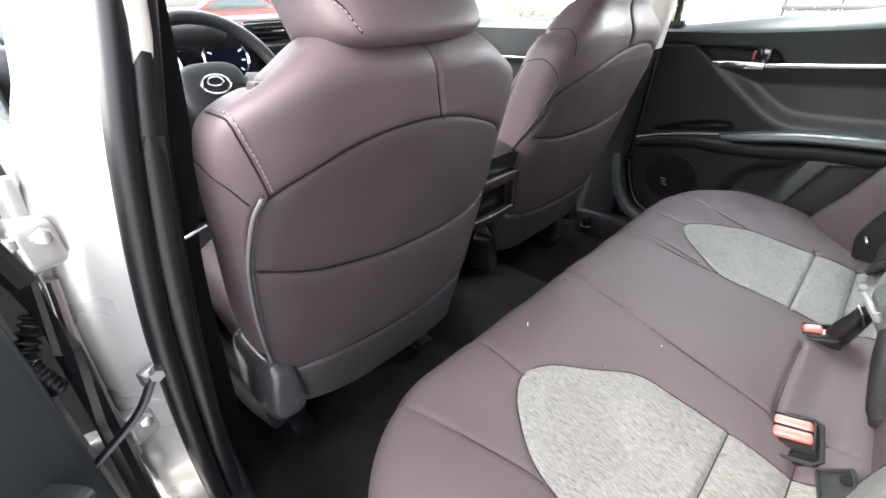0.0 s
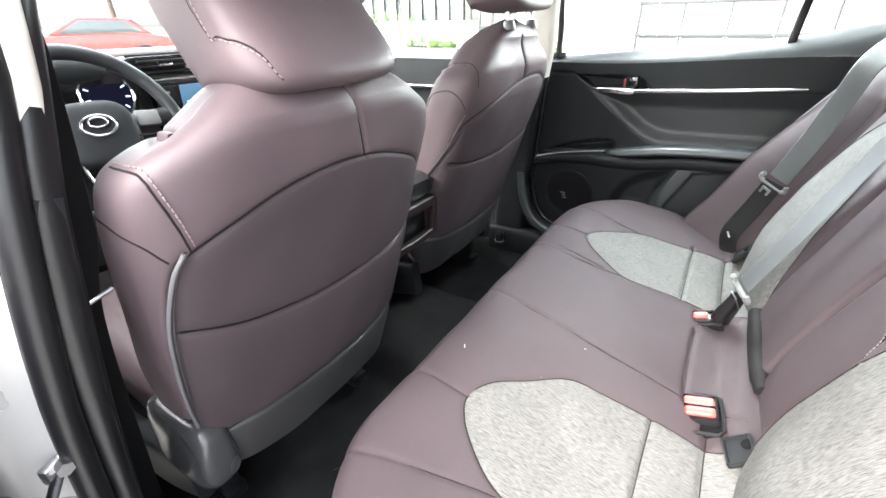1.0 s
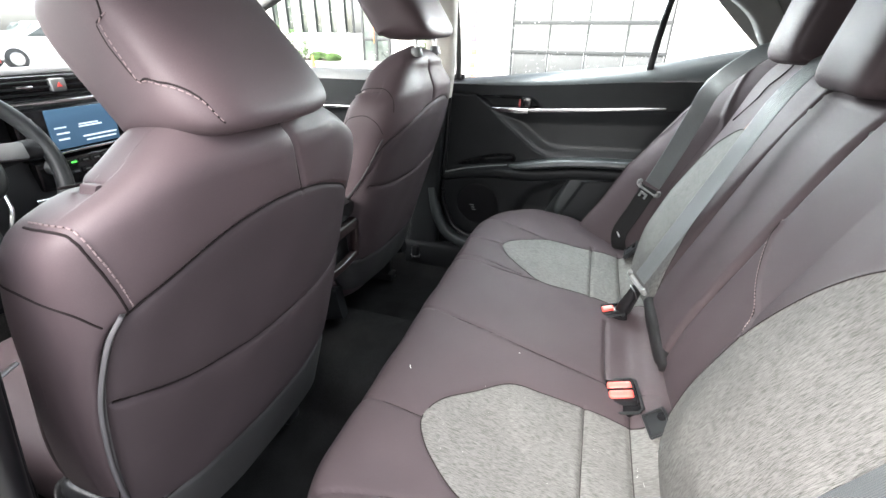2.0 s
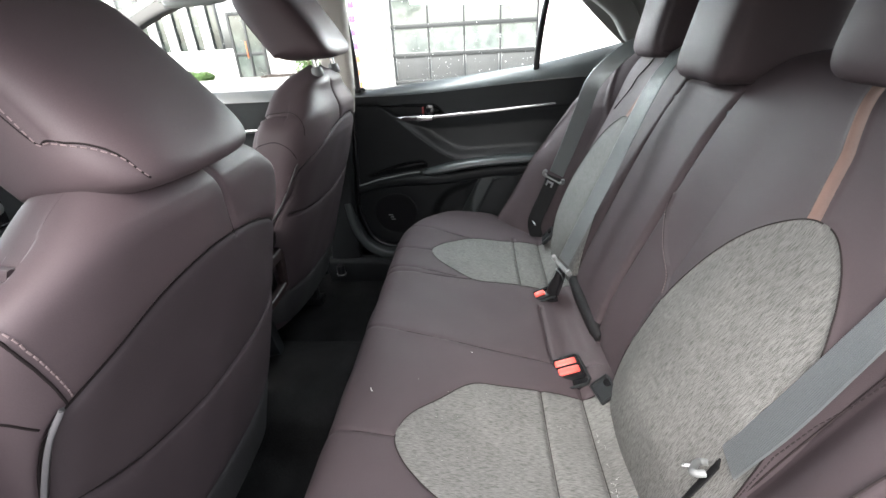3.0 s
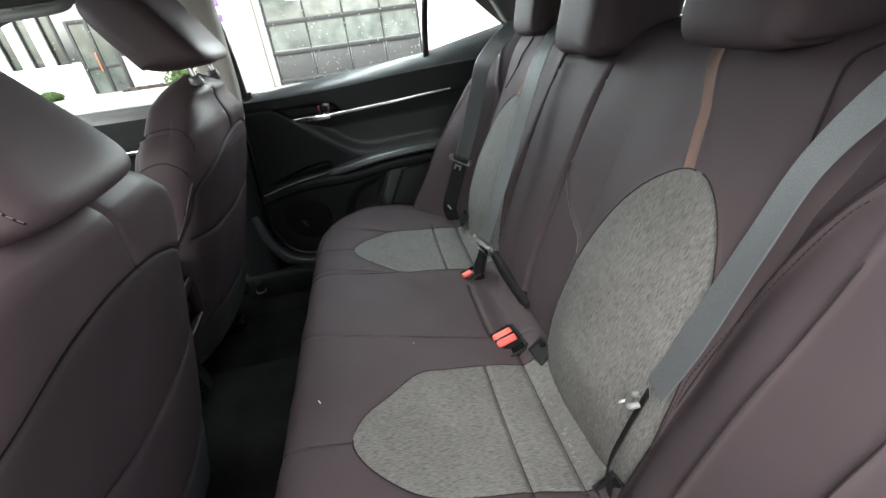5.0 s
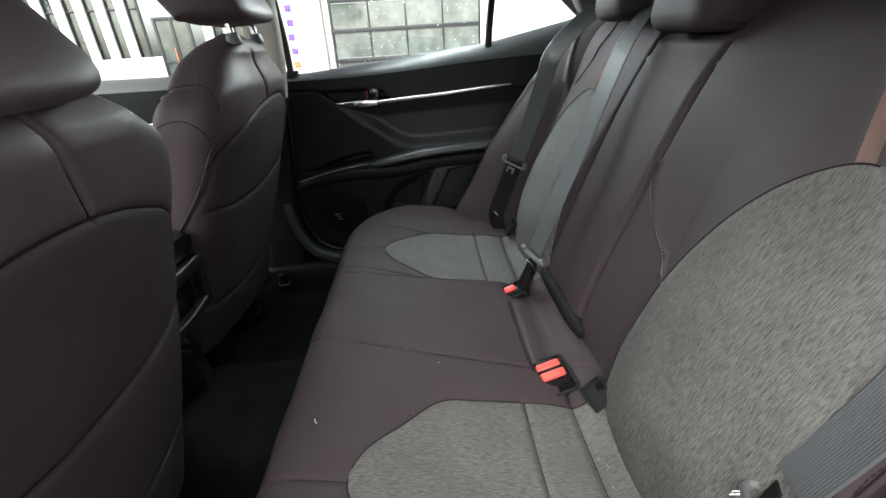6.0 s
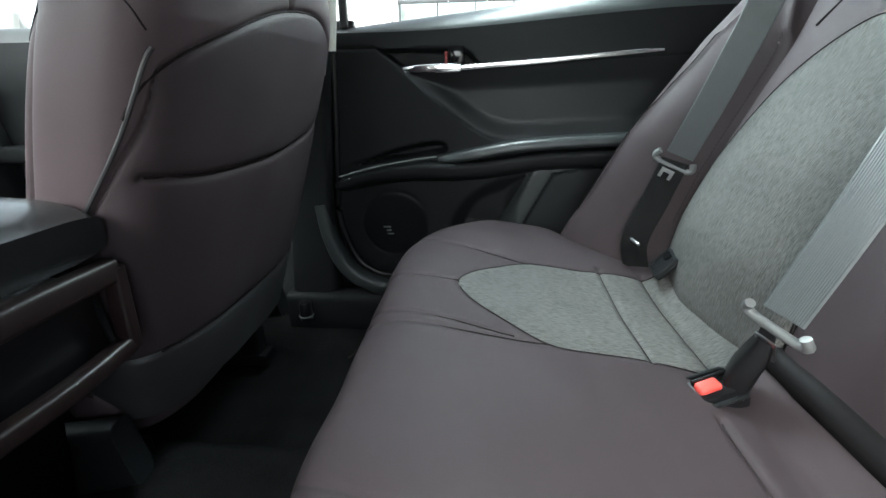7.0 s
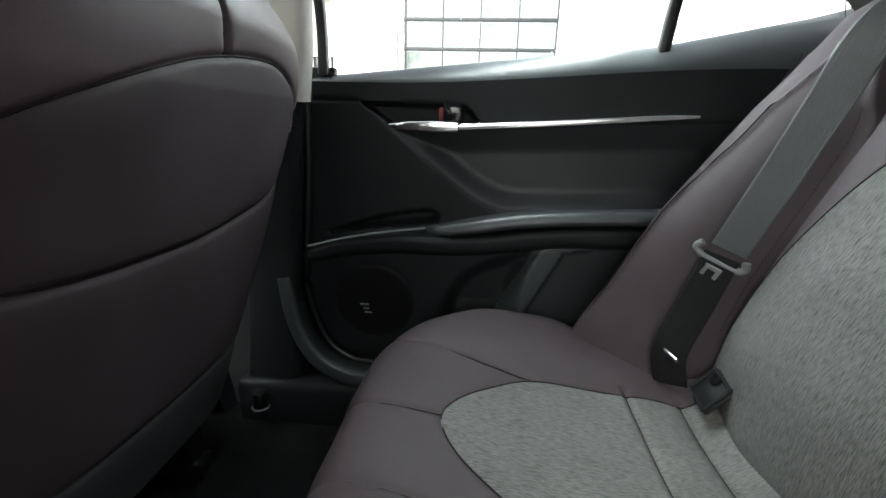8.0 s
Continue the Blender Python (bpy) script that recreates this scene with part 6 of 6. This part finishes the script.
def door_mirror():
    t = thing("door_mirror", "silver door mirror outside the passenger window", "door mirror", (0.9, 1.42, 1.0))
    P = cushion_block(0.20, 0.11, 0.15, 32, 24, 3.0).reshape(-1, 3)
    V = [(p[0] + 0.98, p[1] + 1.50, p[2] + 1.075) for p in P]
    raw("housing", V, grid_faces(32, 24, True), PAINT, t, "silver mirror housing")
    part("mirror_glass", box((0.165, 0.004, 0.115), at(0.978, 1.442, 1.075), 0.002), MIRROR, t, "mirror glass")
    part("foot", tube([(0.80, 1.46, 1.0), (0.90, 1.48, 1.03)], 0.02, 8), BLACK, t)


LINT = material("white_lint", (0.55, 0.55, 0.53), 0.9, vary=0.05, bump=0)
STONE = material("pale_stone", (0.55, 0.52, 0.47), 0.85, vary=0.2, scale=3, grain=20, bump=0.5, depth=0.01)
FRAMEGREY = material("grey_door_panel", (0.060, 0.062, 0.063), 0.6, vary=0.08, bump=0)
# Pale uneven base: part of the sky's reflection is painted into the panes.
PALEGLASS = material("painted_reflection_glass", (0.17, 0.195, 0.18), 0.03, vary=0.4, scale=0.9, grain=3, bump=0, spec=1.0, coat=1.0)
OFFICEGLASS = material("office_window_glass", (0.07, 0.085, 0.075), 0.03, vary=0.5, scale=0.8, grain=2, bump=0, spec=1.0, coat=0.6)
DARKGLASS = material("reflecting_dark_glass", (0.05, 0.06, 0.06), 0.04, vary=0.1, bump=0, spec=1.0)
PURPLE = material("purple_cloth", (0.16, 0.08, 0.35), 0.8, vary=0.1, bump=0)
ORANGE = material("orange_paint", (0.75, 0.20, 0.06), 0.6, vary=0.1, bump=0)
PINK = material("pink_cloth", (0.75, 0.45, 0.58), 0.8, vary=0.1, bump=0)
TERRACOTTA = material("reddish_roof_edge", (0.42, 0.24, 0.18), 0.8, vary=0.2, bump=0)
KERB = material("pale_concrete", (0.42, 0.41, 0.39), 0.9, vary=0.12, scale=2, grain=60, bump=0.3)
MULCH = material("dark_mulch", (0.05, 0.04, 0.035), 0.95, vary=0.3, bump=0)
BARK = material("brown_bark", (0.10, 0.07, 0.05), 0.9, vary=0.3, bump=0.3)
GLASSY = material("clear_lamp_plastic", (0.6, 0.6, 0.62), 0.1, vary=0.05, bump=0)
MIRROR = material("mirror_silver", (0.9, 0.9, 0.9), 0.01, 1.0, vary=0.0, bump=0)
CARRED = material("red_car_paint", (0.5, 0.03, 0.02), 0.25, vary=0.05, bump=0, coat=0.8)
CARBLUE = material("blue_grey_car_paint", (0.10, 0.16, 0.22), 0.25, vary=0.05, bump=0, coat=0.8)
CARWHITE = material("white_car_paint", (0.75, 0.75, 0.75), 0.25, vary=0.03, bump=0, coat=0.8)
garage()
office()
for sx, sy, sr, sh in ((16.6, 12.6, 0.7, 1.3), (16.4, 13.8, 0.8, 1.5), (16.4, 15.2, 0.9, 1.7), (16.2, 17.0, 1.0, 1.9), (16.8, 11.5, 0.4, 0.45), (16.8, 10.8, 0.35, 0.4), (16.8, 6.5, 0.3, 0.6), (12.9, 5.0, 0.5, 1.5)):
    shrub(sx, sy, sr, sh)
cone = thing("traffic_cone", "small orange traffic cone standing on the pale asphalt", "cone", (13.6, 9.7, 0))
part("base", box((0.26, 0.26, 0.03), at(13.6, 9.7, 0.015), 0.008), ORANGE, cone)
part("body", cylinder(0.10, 0.42, at(13.6, 9.7, 0.24), 0.022, bevel=0.004), ORANGE, cone, "tapered orange cone")
for tx, ty, thh in ((6, 42, 8), (16, 38, 9), (-6, 45, 8), (24, 36, 8), (-16, 40, 9), (-26, 10, 9), (-24, -8, 8), (-28, 24, 9)):
    tree(tx, ty, thh)
parked_car(6.2, 18.0, 78, CARRED, "red car parked beyond the windscreen")
parked_car(11.0, 19.0, 84, CARWHITE, "white car parked beyond the windscreen")
parked_car(1.2, 18.0, 80, CARBLUE, "blue-grey car parked beyond the windscreen")
parked_car(-12, -1.0, 95, CARBLUE, "blue-grey car parked across the lane")
parked_car(-12, 4.5, 92, CARWHITE, "white car parked across the lane")
door_mirror()


# ---- small things at the floor and seats ----
def floor_anchor():
    a = thing("belt_anchor", "small black belt anchor cap with a pale rim on the sill", "anchor", (0.668, 0.690, 0.36))
    part("cap", cylinder(0.017, 0.05, at(0.668, 0.690, 0.385), 0.015, bevel=0.004), RUBBER, a, "black plastic cap")
    part("rim", tube([(0.668 + 0.0175 * math.cos(q), 0.690 + 0.0175 * math.sin(q), 0.372) for q in np.linspace(0, 2 * math.pi, 25)], 0.0022, 6, n=0), GREYPLASTIC, a, "pale grey rim")


def grab_handle():
    g = thing("grab_handle", "grey folding grab handle on the headliner edge", "handle", (0.58, 0.94, 1.36))
    part("grip", tube([(0.575, 0.84, 1.352), (0.560, 0.86, 1.336), (0.556, 0.94, 1.330), (0.560, 1.02, 1.330), (0.578, 1.04, 1.338)], 0.009, 10, squash=1.3), GRIP, g, "grey moulded grip")
    for y, z in ((0.835, 1.360), (1.045, 1.345)):
        part("mount", box((0.03, 0.03, 0.02), at(0.584, y, z), 0.006), GRIP, g)


GRIP = material("grey_grip_plastic", (0.20, 0.20, 0.19), 0.5, vary=0.05, grain=1500, bump=0.1)
floor_anchor()
grab_handle()


# ---- lint on the bench ----
for lx, ly, lz, rz in ((-0.244, 0.334, 0.6485, 30), (-0.113, 0.159, 0.6215, -60)):
    f = part("lint_fleck", tube([(-0.004, 0, 0), (0, 0.0008, 0.0005), (0.004, 0, 0)], 0.0007, 5), LINT)
    f.matrix_world = at(lx, ly, lz, 0, -8, rz)
    tagged(f, "tiny white fleck of lint on the seat", "lint", group="lint flecks")
bm = bmesh.new()
for i in range(16):
    u = random.random()
    q = curve([(-0.274, -0.054), (-0.330, -0.062), (-0.391, -0.058), (-0.425, -0.056)], 8)
    k = q[int(u * (len(q) - 1))]
    m = at(k[0] + random.gauss(0, 0.006), k[1] + random.gauss(0, 0.004), 0.5835 + random.uniform(0, 0.002), random.uniform(-30, 30), random.uniform(-30, 30), random.uniform(0, 180))
    tube([m @ Vector((-0.003, 0, 0)), m @ Vector((0, 0.0008, 0)), m @ Vector((0.003, 0, 0))], 0.00013, 4, bm=bm, n=0)
for i in range(26):
    m = at(random.uniform(-0.46, -0.2), random.uniform(0.0, 0.26), 0.0)
    x, y = m.translation.x, m.translation.y
    bmesh.ops.create_icosphere(bm, subdivisions=1, radius=random.uniform(0.0002, 0.0004), matrix=Matrix.Translation((x, y, 0.5955 + 0.165 * y)))
tagged(part("lint_dust", bm, LINT), "fine pale lint lying on the grey insert", "lint", kind="stuff")


# ---- dried water spots on the side windows ----
def water_spots(corners, bulge, count):
    a, b, c, d = (Vector(p) for p in corners)
    bm = bmesh.new()
    for i in range(count):
        s, t = random.random(), random.random() ** 1.3
        p = a.lerp(b, s).lerp(d.lerp(c, s), t) + Vector((bulge * (1 - (2 * t - 1) ** 2) + 0.0052, 0, 0))
        r = random.uniform(0.0006, 0.0017)
        bmesh.ops.create_icosphere(bm, subdivisions=1, radius=r, matrix=Matrix.Translation(p) @ Matrix.Diagonal((0.3, 1, 1, 1)))
    tagged(part("water_spots", bm, SPOT), "dried pale water spots on the side window", "water spots", kind="stuff")


SPOT = material("dried_water_spot", (0.8, 0.8, 0.8), 0.4, vary=0.05, bump=0)
water_spots(((0.788, 0.545, 1.035), (0.788, -0.055, 1.085), (0.618, -0.075, 1.36), (0.618, 0.545, 1.375)), 0.02, 260)
water_spots(((0.795, 1.72, 1.03), (0.788, 0.62, 1.03), (0.618, 0.60, 1.375), (0.645, 1.12, 1.345)), 0.02, 260)
